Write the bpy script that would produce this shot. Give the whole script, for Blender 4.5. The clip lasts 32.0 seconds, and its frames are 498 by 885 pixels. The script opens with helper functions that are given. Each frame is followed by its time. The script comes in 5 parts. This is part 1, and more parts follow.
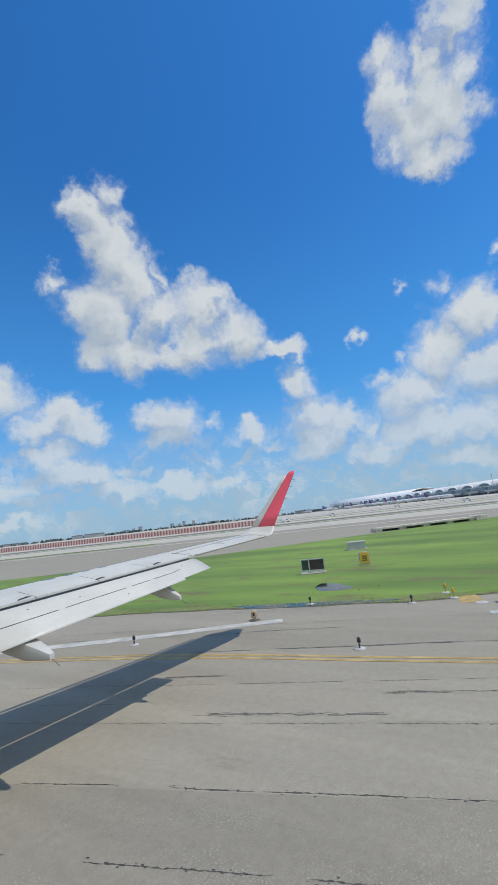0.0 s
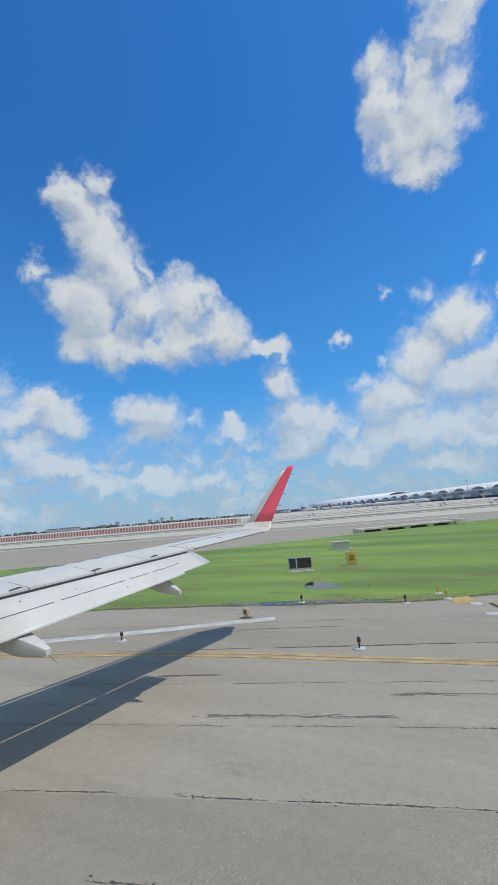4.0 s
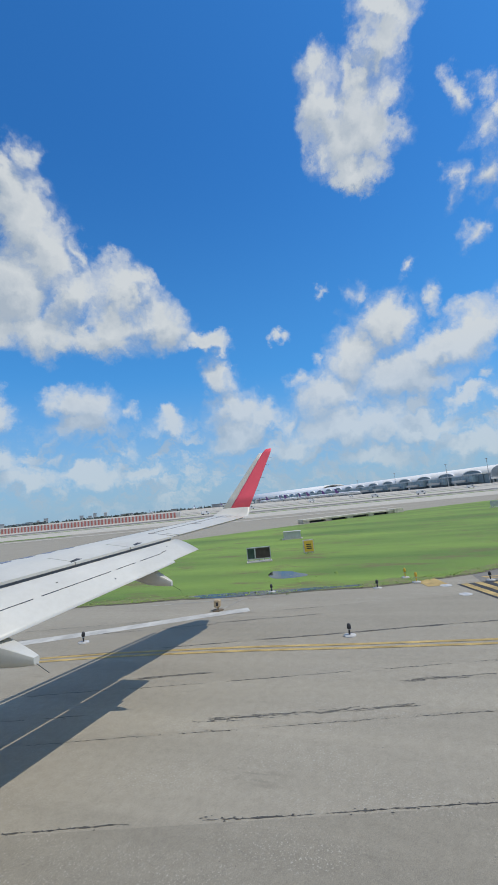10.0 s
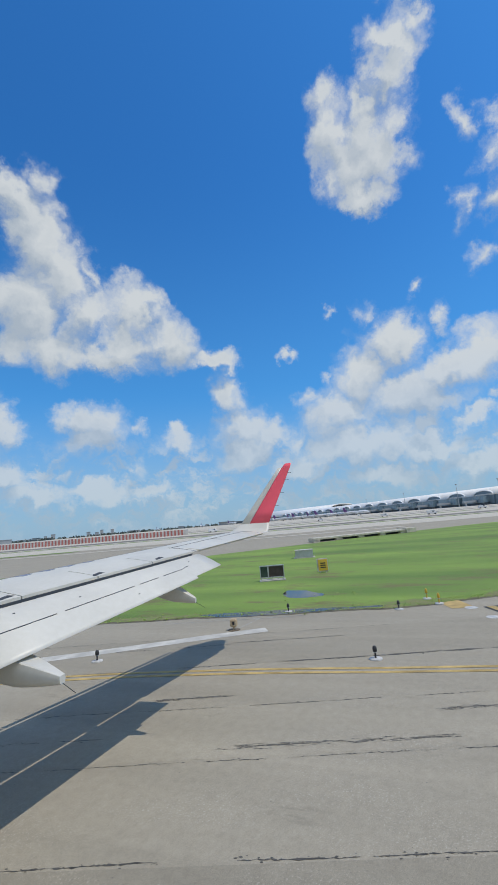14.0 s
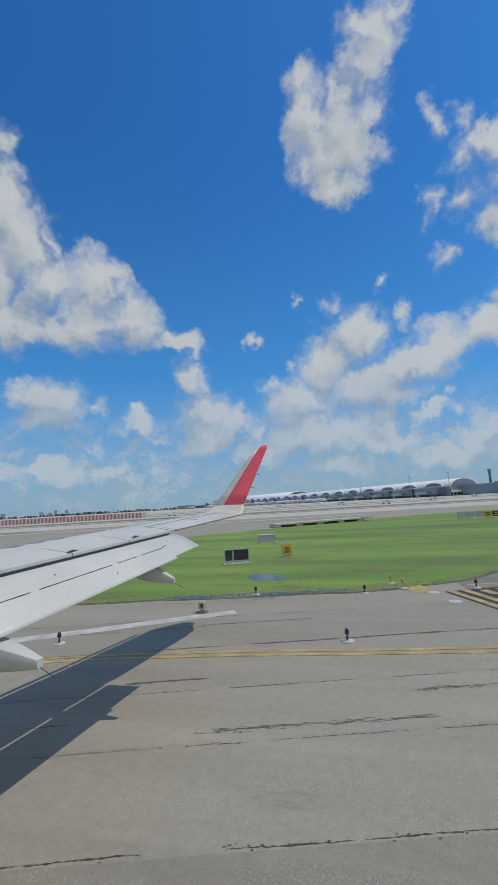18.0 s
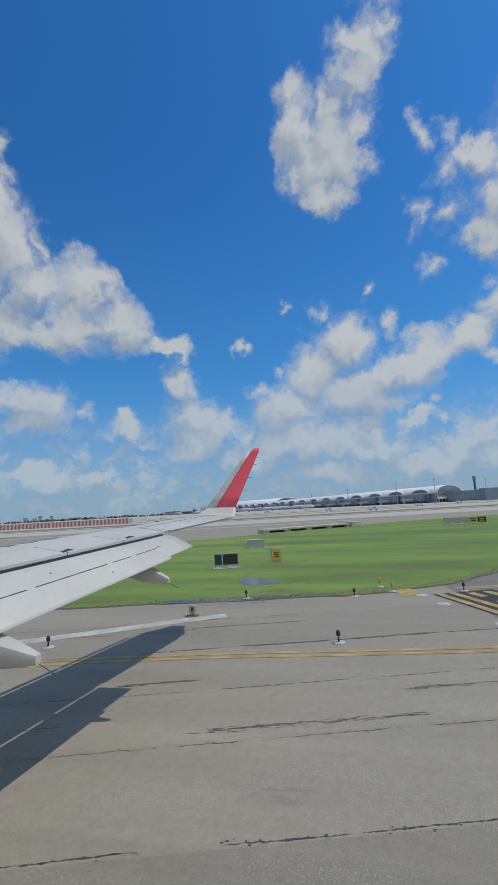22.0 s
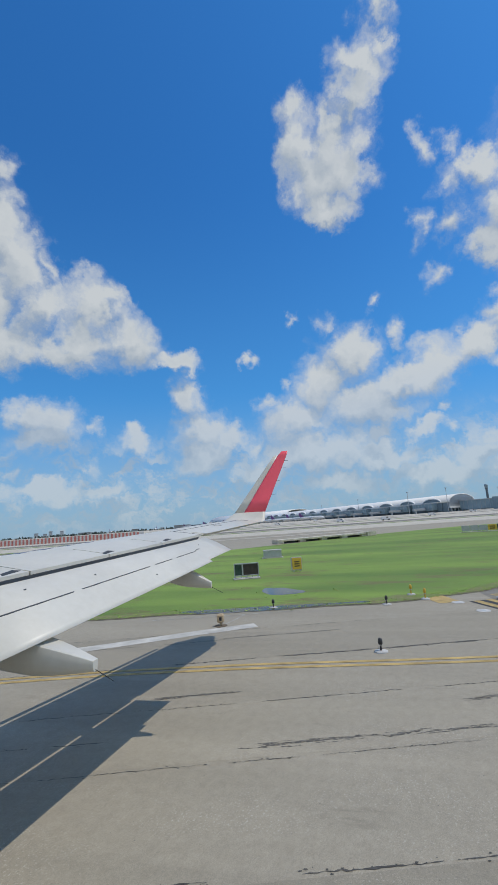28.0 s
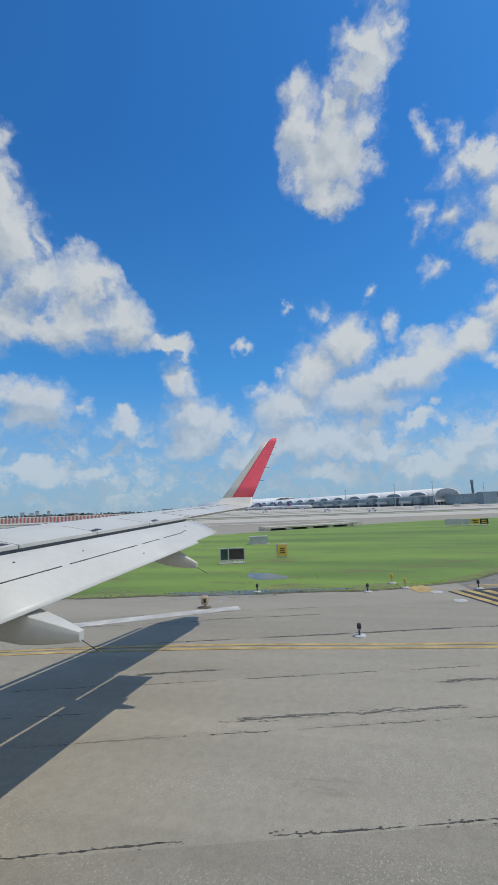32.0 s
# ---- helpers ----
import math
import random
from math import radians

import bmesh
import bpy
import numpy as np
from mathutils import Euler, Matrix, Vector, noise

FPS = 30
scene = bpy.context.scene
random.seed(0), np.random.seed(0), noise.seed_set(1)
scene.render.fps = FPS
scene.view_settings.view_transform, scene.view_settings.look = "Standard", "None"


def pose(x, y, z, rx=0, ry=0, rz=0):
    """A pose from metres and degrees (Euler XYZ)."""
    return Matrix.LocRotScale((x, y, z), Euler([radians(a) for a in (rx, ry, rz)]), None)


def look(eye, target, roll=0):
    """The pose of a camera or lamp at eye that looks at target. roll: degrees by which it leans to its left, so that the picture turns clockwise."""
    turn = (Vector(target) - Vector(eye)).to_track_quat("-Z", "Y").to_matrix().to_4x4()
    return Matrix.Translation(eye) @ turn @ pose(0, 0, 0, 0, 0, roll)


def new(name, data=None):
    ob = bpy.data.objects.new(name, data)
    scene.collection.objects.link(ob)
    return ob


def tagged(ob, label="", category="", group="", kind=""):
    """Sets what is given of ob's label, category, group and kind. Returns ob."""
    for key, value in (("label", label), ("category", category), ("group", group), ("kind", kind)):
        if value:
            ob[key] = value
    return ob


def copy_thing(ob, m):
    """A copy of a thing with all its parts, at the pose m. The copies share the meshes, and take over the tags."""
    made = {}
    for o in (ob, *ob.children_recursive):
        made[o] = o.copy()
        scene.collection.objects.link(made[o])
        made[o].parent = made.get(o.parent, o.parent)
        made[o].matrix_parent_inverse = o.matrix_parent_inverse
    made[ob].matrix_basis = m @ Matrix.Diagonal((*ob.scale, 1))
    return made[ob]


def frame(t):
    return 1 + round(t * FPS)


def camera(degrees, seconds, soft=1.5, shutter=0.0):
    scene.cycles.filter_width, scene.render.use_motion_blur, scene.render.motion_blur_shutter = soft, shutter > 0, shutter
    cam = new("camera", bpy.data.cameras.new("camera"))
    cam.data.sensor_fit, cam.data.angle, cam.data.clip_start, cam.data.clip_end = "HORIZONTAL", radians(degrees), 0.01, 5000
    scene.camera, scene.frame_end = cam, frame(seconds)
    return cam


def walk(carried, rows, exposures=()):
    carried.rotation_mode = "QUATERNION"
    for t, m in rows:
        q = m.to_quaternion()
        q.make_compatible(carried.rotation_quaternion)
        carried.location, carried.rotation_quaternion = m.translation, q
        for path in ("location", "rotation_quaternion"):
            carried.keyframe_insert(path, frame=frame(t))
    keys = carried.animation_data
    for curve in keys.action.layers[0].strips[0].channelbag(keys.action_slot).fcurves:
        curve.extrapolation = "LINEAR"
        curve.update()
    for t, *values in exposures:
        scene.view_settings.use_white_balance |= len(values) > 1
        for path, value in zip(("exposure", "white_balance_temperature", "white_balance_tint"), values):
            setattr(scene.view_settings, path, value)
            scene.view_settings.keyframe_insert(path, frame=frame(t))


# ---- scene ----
HFOV = 60.0
cam = camera(HFOV, 32.0, soft=1.6)

# seconds, metres outboard, metres ahead, height, heading from straight ahead, pitch, roll of the horizon
ROWS = (
    (0.0, -0.74, -3.68, 4.70, 59.75, 9.90, 6.45),
    (0.5, -0.74, -3.66, 4.71, 59.65, 10.18, 6.71),
    (1.0, -0.74, -3.62, 4.70, 59.54, 10.20, 6.70),
    (1.5, -0.73, -3.56, 4.70, 59.61, 10.20, 6.39),
    (2.0, -0.72, -3.44, 4.69, 60.43, 9.96, 5.91),
    (2.5, -0.69, -3.28, 4.67, 61.67, 9.17, 5.49),
    (4.5, -0.58, -2.53, 4.59, 62.46, 9.57, 4.71),
    (5.0, -0.54, -2.34, 4.57, 63.23, 9.44, 4.84),
    (5.5, -0.51, -2.14, 4.55, 64.03, 9.26, 5.14),
    (6.0, -0.47, -1.94, 4.53, 64.87, 9.27, 5.53),
    (6.5, -0.43, -1.74, 4.51, 66.11, 8.53, 5.77),
    (7.0, -0.38, -1.55, 4.49, 67.35, 7.90, 6.01),
    (7.5, -0.33, -1.36, 4.48, 68.15, 7.53, 5.95),
    (8.0, -0.28, -1.19, 4.46, 67.51, 8.08, 5.88),
    (8.5, -0.24, -1.04, 4.44, 66.61, 9.09, 5.82),
    (9.0, -0.22, -0.92, 4.43, 66.48, 9.76, 5.83),
    (9.5, -0.21, -0.83, 4.42, 68.36, 8.66, 5.68),
    (10.0, -0.21, -0.76, 4.42, 70.46, 7.93, 5.57),
    (10.5, -0.22, -0.70, 4.41, 72.17, 7.34, 5.43),
    (11.0, -0.22, -0.64, 4.41, 73.15, 6.95, 5.36),
    (11.5, -0.21, -0.58, 4.40, 73.61, 6.91, 5.28),
    (12.0, -0.20, -0.51, 4.39, 73.86, 6.93, 5.13),
    (12.5, -0.18, -0.43, 4.38, 73.78, 7.09, 5.02),
    (13.0, -0.15, -0.36, 4.37, 72.21, 8.53, 5.01),
    (13.5, -0.11, -0.29, 4.37, 70.40, 9.81, 5.00),
    (14.0, -0.09, -0.22, 4.36, 69.63, 10.37, 4.92),
    (14.5, -0.06, -0.14, 4.35, 71.00, 9.54, 4.55),
    (15.0, -0.04, -0.06, 4.35, 72.56, 8.27, 4.24),
    (15.5, -0.01, 0.03, 4.34, 73.81, 7.64, 3.91),
    (17.5, 0.11, 0.39, 4.28, 74.43, 8.09, 3.18),
    (18.0, 0.14, 0.48, 4.27, 74.60, 8.12, 3.29),
    (18.5, 0.16, 0.55, 4.25, 74.75, 8.78, 3.87),
    (19.0, 0.17, 0.60, 4.23, 75.00, 8.54, 4.12),
    (19.5, 0.16, 0.63, 4.21, 75.23, 8.93, 4.36),
    (20.0, 0.15, 0.64, 4.18, 75.68, 8.77, 4.10),
    (20.5, 0.13, 0.65, 4.17, 76.15, 8.60, 3.88),
    (21.0, 0.10, 0.65, 4.17, 76.29, 8.84, 3.43),
    (21.5, 0.07, 0.64, 4.15, 76.28, 8.73, 3.20),
    (22.0, 0.03, 0.62, 4.15, 76.24, 8.83, 3.13),
    (22.5, -0.00, 0.60, 4.15, 76.19, 8.86, 3.38),
    (23.0, -0.04, 0.58, 4.15, 76.11, 8.88, 3.29),
    (23.5, -0.07, 0.57, 4.15, 76.14, 8.97, 3.00),
    (24.0, -0.08, 0.59, 4.14, 75.90, 9.14, 2.37),
    (24.5, -0.05, 0.67, 4.12, 75.56, 9.71, 2.22),
    (26.5, 0.14, 1.10, 4.00, 76.14, 10.02, 2.76),
    (27.0, 0.19, 1.23, 3.97, 75.60, 10.05, 3.06),
    (27.5, 0.25, 1.35, 3.94, 75.17, 10.34, 3.73),
    (28.0, 0.31, 1.47, 3.92, 75.24, 10.49, 3.97),
    (28.5, 0.30, 1.47, 3.91, 74.95, 10.37, 3.97),
    (29.0, 0.29, 1.46, 3.90, 74.84, 10.34, 3.52),
    (29.5, 0.27, 1.43, 3.89, 74.71, 10.23, 3.34),
    (30.0, 0.24, 1.41, 3.89, 74.47, 10.24, 3.19),
    (30.5, 0.22, 1.38, 3.88, 74.59, 10.27, 3.03),
    (31.0, 0.18, 1.35, 3.88, 75.02, 9.84, 2.89),
    (31.5, 0.15, 1.32, 3.88, 75.52, 9.37, 2.55),
    (32.0, 0.19, 1.42, 3.86, 76.41, 8.72, 1.95),
)


def heading(az, el=0.0):
    """Unit vector: az degrees from straight ahead (+y) towards outboard (+x), el degrees up."""
    a, e = radians(az), radians(el)
    return Vector((math.sin(a) * math.cos(e), math.cos(a) * math.cos(e), math.sin(e)))


def view(x, y, z, az, pitch, roll):
    eye = Vector((x, y, z))
    return look(eye, eye + heading(az, pitch), -roll)


EXPOSURES = ((0.0, 0.14), (2.0, 0.06), (5.0, 0.18), (7.0, 0.06), (9.0, 0.10), (15.0, 0.07), (17.5, -0.12), (18.5, -0.22), (24.0, -0.2), (27.0, -0.06), (32.0, 0.0))
walk(cam, [(t, view(x, y, z, a, p, r)) for t, x, y, z, a, p, r in ROWS], EXPOSURES)

# ---- light ----
SUN_AZ, SUN_EL = 168.0, 64.0
sun = new("sun", bpy.data.lights.new("sun", "SUN"))
sun.data.energy, sun.data.angle, sun.data.color = 2.45, radians(0.53), (1.0, 0.93, 0.82)
sun.matrix_world = look((0, 0, 60), Vector((0, 0, 60)) - heading(SUN_AZ, SUN_EL))

world = bpy.data.worlds.new("world")
scene.world = world
world.use_nodes = True
wt = world.node_tree
wt.nodes.clear()
wn, wl = wt.nodes.new, wt.links.new


def wmath(op, a, b=None, c=None, clamp=False):
    n = wn("ShaderNodeMath")
    n.operation, n.use_clamp = op, clamp
    for i, v in enumerate((a, b, c)):
        if v is None:
            continue
        if isinstance(v, (int, float)):
            n.inputs[i].default_value = v
        else:
            wl(v, n.inputs[i])
    return n.outputs[0]


def wvec(op, a, b):
    n = wn("ShaderNodeVectorMath")
    n.operation = op
    for i, v in enumerate((a, b)):
        if isinstance(v, (int, float, tuple)):
            n.inputs[i].default_value = (v, v, v) if not isinstance(v, tuple) else v
        else:
            wl(v, n.inputs[i])
    return n.outputs[0]


def wnoise(vec, scale, detail, rough=0.55):
    n = wn("ShaderNodeTexNoise")
    n.inputs["Scale"].default_value, n.inputs["Detail"].default_value, n.inputs["Roughness"].default_value = scale, detail, rough
    wl(vec, n.inputs["Vector"])
    return n


def wmap(v, a0, a1, b0, b1, smooth=False):
    n = wn("ShaderNodeMapRange")
    n.interpolation_type = "SMOOTHSTEP" if smooth else "LINEAR"
    wl(v, n.inputs[0])
    for i, x in enumerate((a0, a1, b0, b1)):
        n.inputs[1 + i].default_value = x
    return n.outputs[0]


ray_way = wn("ShaderNodeTexCoord").outputs["Generated"]
sky = wn("ShaderNodeTexSky")
sky.sky_type = "NISHITA"
sky.sun_disc = False
sky.sun_elevation, sky.sun_rotation = radians(SUN_EL), radians(SUN_AZ)
sky.altitude, sky.air_density, sky.dust_density, sky.ozone_density = 0.0, 1.0, 0.6, 3.0

# ragged outlines: the way to the sky is bent by coarse and fine noise
coarse = wvec("SCALE", wvec("SUBTRACT", wnoise(ray_way, 9.0, 3.0).outputs["Color"], 0.5), 0.0)
coarse.node.inputs["Scale"].default_value = 0.10
fine = wvec("SCALE", wvec("SUBTRACT", wnoise(ray_way, 24.0, 9.0, 0.66).outputs["Color"], 0.5), 0.0)
fine.node.inputs["Scale"].default_value = 0.075
bent = wvec("ADD", ray_way, wvec("ADD", coarse, fine))
heap = None
above = None
bent_up = wvec("ADD", bent, (0.006, -0.014, 0.045))


def puff(az, el, width, height, tilt=0.0):
    """One heap of cloud, seen in that direction."""
    global heap, above
    c = heading(az, el)
    side = heading(az + 90.0)
    up = side.cross(c)
    t = radians(tilt)
    e1, e2 = side * math.cos(t) + up * math.sin(t), up * math.cos(t) - side * math.sin(t)
    m = Matrix((c, e1, c.cross(e1))).transposed()
    made = []
    for way in (bent, bent_up):
        n = wn("ShaderNodeMapping")
        n.vector_type = "TEXTURE"
        n.inputs["Location"].default_value = c
        n.inputs["Rotation"].default_value = m.to_euler()
        n.inputs["Scale"].default_value = (0.7, radians(width) * 1.55, radians(height) * 1.55)
        wl(way, n.inputs["Vector"])
        g = wn("ShaderNodeTexGradient")
        g.gradient_type = "SPHERICAL"
        wl(n.outputs[0], g.inputs[0])
        made.append(g.outputs[1])
    if width < 2.6:  # small scraps stay thin
        made = [wmath("MULTIPLY", v, 0.36 + 0.19 * width) for v in made]
    heap = made[0] if heap is None else wmath("SMOOTH_MAX", heap, made[0], 0.15)
    above = made[1] if above is None else wmath("SMOOTH_MAX", above, made[1], 0.15)


# clouds: azimuth from straight ahead, height, half width, half height (degrees), tilt
# tall cloud ahead
puff(43.1, 34.6, 3.6, 5.6, -2)
puff(39.6, 38.4, 2.7, 2.5, -13)
puff(43.4, 40.2, 2.2, 2.4, 5)
puff(45.6, 31.0, 3.7, 5.8, 1)
puff(41.5, 27.0, 4.4, 5.3, 2)
puff(45.0, 22.6, 6.0, 3.4, -1)
puff(54.8, 27.4, 3.9, 4.1, -4)
puff(59.0, 24.3, 5.3, 3.5, -20)
puff(65.4, 20.9, 3.6, 1.6, -8)
puff(51.8, 21.8, 6.6, 2.3, -3)
puff(35.6, 31.0, 1.9, 1.9, -24)
puff(40.0, 22.6, 2.6, 2.9, 1)
puff(49.7, 31.6, 1.6, 3.8, -1)
puff(57.0, 28.4, 2.8, 2.0, -5)
puff(49.6, 26.6, 4.2, 4.0, -2)
puff(54.0, 23.6, 5.0, 3.0, -6)
puff(41.2, 36.4, 3.0, 3.6, -6)
# high cloud
puff(90.2, 43.4, 3.2, 3.4, -15)
puff(90.6, 46.0, 2.2, 2.2, -25)
puff(88.5, 41.3, 4.2, 4.2, -15)
puff(92.0, 40.9, 3.6, 4.4, -17)
puff(86.6, 43.8, 2.6, 3.4, -14)
puff(88.9, 37.6, 4.0, 1.9, -10)
puff(94.9, 43.1, 2.2, 3.0, -20)
puff(85.3, 47.6, 1.2, 1.9, 7)
puff(84.9, 40.2, 2.1, 2.5, -12)
puff(93.9, 46.7, 2.0, 1.8, -50)
puff(95.2, 49.5, 3.1, 2.0, -41)
puff(98.4, 50.4, 2.4, 1.5, -49)
puff(99.9, 53.0, 2.4, 2.0, -49)
puff(94.2, 47.6, 2.8, 2.2, -35)
puff(85.4, 46.6, 2.0, 2.4, 12)
# torn cloud
puff(108.6, 37.3, 2.9, 2.0, 2)
puff(104.8, 36.7, 2.2, 2.4, -20)
puff(102.7, 40.7, 1.7, 2.0, 5)
puff(108.2, 29.2, 3.6, 1.9, -8)
puff(104.5, 32.9, 2.1, 2.8, -19)
puff(100.6, 33.4, 1.5, 2.6, -16)
puff(101.8, 28.0, 1.9, 1.8, -15)
puff(109.8, 33.5, 1.5, 2.6, -23)
puff(111.6, 36.0, 2.2, 2.8, -10)
# middle heap
puff(89.9, 20.7, 4.3, 4.1, 4)
puff(85.7, 16.9, 4.4, 4.0, 4)
puff(82.3, 12.8, 6.3, 4.1, 4)
puff(91.4, 14.0, 6.8, 3.2, 4)
puff(77.9, 15.4, 2.1, 1.6, 4)
puff(76.3, 9.5, 2.4, 2.1, 4)
puff(84.9, 8.5, 9.6, 3.3, 4)
puff(87.0, 25.2, 1.9, 1.8, 4)
puff(96.3, 21.7, 1.6, 2.8, 4)
puff(94.3, 26.1, 2.1, 1.3, 34)
puff(96.8, 16.8, 4.1, 2.0, 24)
puff(92.4, 10.2, 2.6, 1.4, 4)
puff(83.1, 26.0, 1.1, 1.0, 4)
puff(80.8, 17.8, 1.3, 1.2, 4)
# small wisp
puff(76.4, 20.7, 1.6, 1.0, 5)
# column ahead
puff(67.3, 16.8, 3.1, 2.5, -14)
puff(68.8, 12.6, 3.6, 3.4, 6)
puff(69.1, 9.1, 4.1, 2.6, 6)
puff(72.2, 12.2, 1.6, 1.5, 6)
puff(66.2, 17.7, 1.3, 1.5, 6)
# low cumulus ahead
puff(47.8, 14.4, 3.0, 2.8, 5)
puff(49.1, 11.1, 4.3, 2.3, 5)
puff(54.9, 13.2, 1.6, 1.5, 5)
puff(60.4, 11.5, 2.7, 1.9, 5)
puff(55.2, 8.3, 1.9, 1.6, 5)
puff(45.8, 7.7, 1.5, 1.0, 5)
puff(35.2, 14.8, 4.0, 2.6, 5)
puff(38.9, 13.1, 1.8, 1.3, 5)
puff(34.6, 9.8, 3.7, 1.9, 5)
puff(39.5, 7.6, 3.9, 2.0, 5)
puff(48.8, 5.3, 3.6, 1.0, 5)
puff(56.8, 5.0, 3.0, 1.2, 5)
puff(76.4, 6.8, 4.3, 1.7, 5)
puff(72.5, 11.0, 3.2, 2.5, 5)
# low bank at the start
puff(28.4, 17.4, 4.9, 3.7, 6)
puff(33.3, 13.5, 3.9, 2.6, 6)
puff(37.9, 13.0, 3.8, 2.4, 6)
puff(29.5, 6.2, 5.0, 2.0, 6)
puff(36.4, 7.8, 4.1, 2.0, 6)
puff(43.1, 5.2, 4.3, 1.6, 6)
puff(30.6, 2.2, 5.6, 0.9, 6)
puff(51.8, 5.1, 3.7, 1.8, 6)
puff(50.3, 13.4, 3.5, 3.3, 6)
# rising bank
puff(114.5, 25.1, 3.5, 2.7, 19)
puff(110.2, 21.9, 3.8, 3.4, 29)
puff(105.1, 19.1, 4.6, 3.2, 34)
puff(99.8, 16.9, 5.4, 3.3, 24)
puff(95.3, 15.7, 3.7, 3.2, 14)
puff(93.5, 12.7, 5.1, 2.2, 4)
puff(98.3, 10.2, 2.8, 1.3, 4)
puff(89.9, 14.5, 4.4, 2.1, 4)
puff(95.1, 7.3, 4.3, 1.7, 14)
puff(91.3, 6.6, 3.4, 1.6, 4)
puff(101.4, 10.1, 1.4, 1.2, 4)
puff(105.6, 8.5, 3.3, 1.5, 14)
puff(111.1, 7.7, 4.3, 2.1, 14)
puff(101.1, 4.9, 6.2, 1.8, 19)
puff(107.6, 4.8, 6.4, 1.4, 4)
# great cloud
puff(120.2, 35.4, 8.2, 7.6, 2)
puff(126.9, 40.0, 4.2, 4.7, 2)
puff(115.4, 36.5, 4.0, 4.0, 2)
puff(111.1, 31.5, 4.4, 5.0, 2)
puff(116.4, 27.4, 6.8, 4.3, 2)
puff(125.2, 28.9, 6.6, 6.0, 2)
puff(123.1, 21.8, 1.8, 2.1, 2)
puff(108.9, 24.1, 2.0, 1.8, 2)
puff(106.0, 39.7, 1.3, 1.6, 2)
puff(127.4, 33.2, 6.1, 10.2, 2)
# broad bank abeam
puff(122.8, 15.3, 3.7, 1.6, 22)
puff(125.2, 15.5, 3.6, 3.0, 2)
puff(113.9, 12.4, 5.2, 2.3, 17)
puff(121.0, 10.2, 7.1, 2.9, 2)
puff(110.1, 8.4, 5.7, 2.6, 17)
puff(124.2, 5.8, 7.4, 3.7, 2)
puff(116.7, 5.8, 9.4, 3.0, 2)
puff(107.8, 16.3, 2.0, 1.4, 2)
puff(112.2, 16.7, 1.5, 1.2, 2)
puff(104.2, 6.6, 5.2, 2.2, 2)
puff(100.4, 12.4, 1.3, 1.0, 32)
puff(98.1, 4.7, 6.0, 1.8, 2)
puff(88.4, 7.3, 4.5, 2.4, 2)
puff(92.2, 7.9, 4.5, 1.8, 2)
puff(86.9, 4.3, 5.9, 1.5, 2)
heap = wmap(heap, 0.15, 1.0, 0.0, 1.0)
above = wmap(above, 0.15, 1.0, 0.0, 1.0)
billow = wnoise(bent, 13.0, 9.0, 0.60).outputs["Fac"]
thick = wmath("ADD", heap, wmath("MULTIPLY", wmath("SUBTRACT", billow, 0.5), wmap(heap, 0.0, 0.35, 0.0, 1.05)))
cover = wmap(thick, 0.10, 0.74, 0.0, 0.96, True)
split = wn("ShaderNodeSeparateXYZ")
wl(ray_way, split.inputs[0])
rise = split.outputs[2]
# far fair-weather cumulus, low over the horizon
low_way = wvec("MULTIPLY", bent, (1.0, 1.0, 1.7))
low = wnoise(low_way, 17.0, 7.0, 0.62).outputs["Fac"]
band = wmath("MULTIPLY", wmap(rise, 0.0, 0.04, 0.5, 1.0, True), wmap(rise, 0.12, 0.24, 1.0, 0.0, True))
low_cover = wmath("MULTIPLY", wmath("MULTIPLY", wmap(low, 0.42, 0.65, 0.0, 0.97, True), band), 0.9)
# broken cloud goes on unseen behind the walk, thickened to lift neutral fill light
rest = wnoise(wvec("MULTIPLY", bent, (1.0, 1.0, 1.3)), 2.6, 7.0, 0.6).outputs["Fac"]
unseen_fill_cover = wmath("MULTIPLY", wmap(rest, 0.36, 0.54, 0.0, 0.95, True), wmap(split.outputs[0], -0.05, -0.4, 0.0, 1.0, True))
cover_all = wmath("MAXIMUM", wmath("MAXIMUM", cover, low_cover), unseen_fill_cover)
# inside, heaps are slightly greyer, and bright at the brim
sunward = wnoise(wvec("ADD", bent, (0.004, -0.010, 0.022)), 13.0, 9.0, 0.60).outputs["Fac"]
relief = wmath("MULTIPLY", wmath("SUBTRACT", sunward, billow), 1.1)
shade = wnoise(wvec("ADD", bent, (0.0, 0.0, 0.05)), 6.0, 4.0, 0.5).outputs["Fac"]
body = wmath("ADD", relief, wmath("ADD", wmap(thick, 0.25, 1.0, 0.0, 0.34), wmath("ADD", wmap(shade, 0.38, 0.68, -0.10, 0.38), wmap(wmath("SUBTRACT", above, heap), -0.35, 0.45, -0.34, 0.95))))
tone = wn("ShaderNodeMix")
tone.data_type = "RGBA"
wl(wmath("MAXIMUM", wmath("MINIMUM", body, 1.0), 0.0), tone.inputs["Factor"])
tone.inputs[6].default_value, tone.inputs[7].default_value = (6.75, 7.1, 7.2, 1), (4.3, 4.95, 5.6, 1)
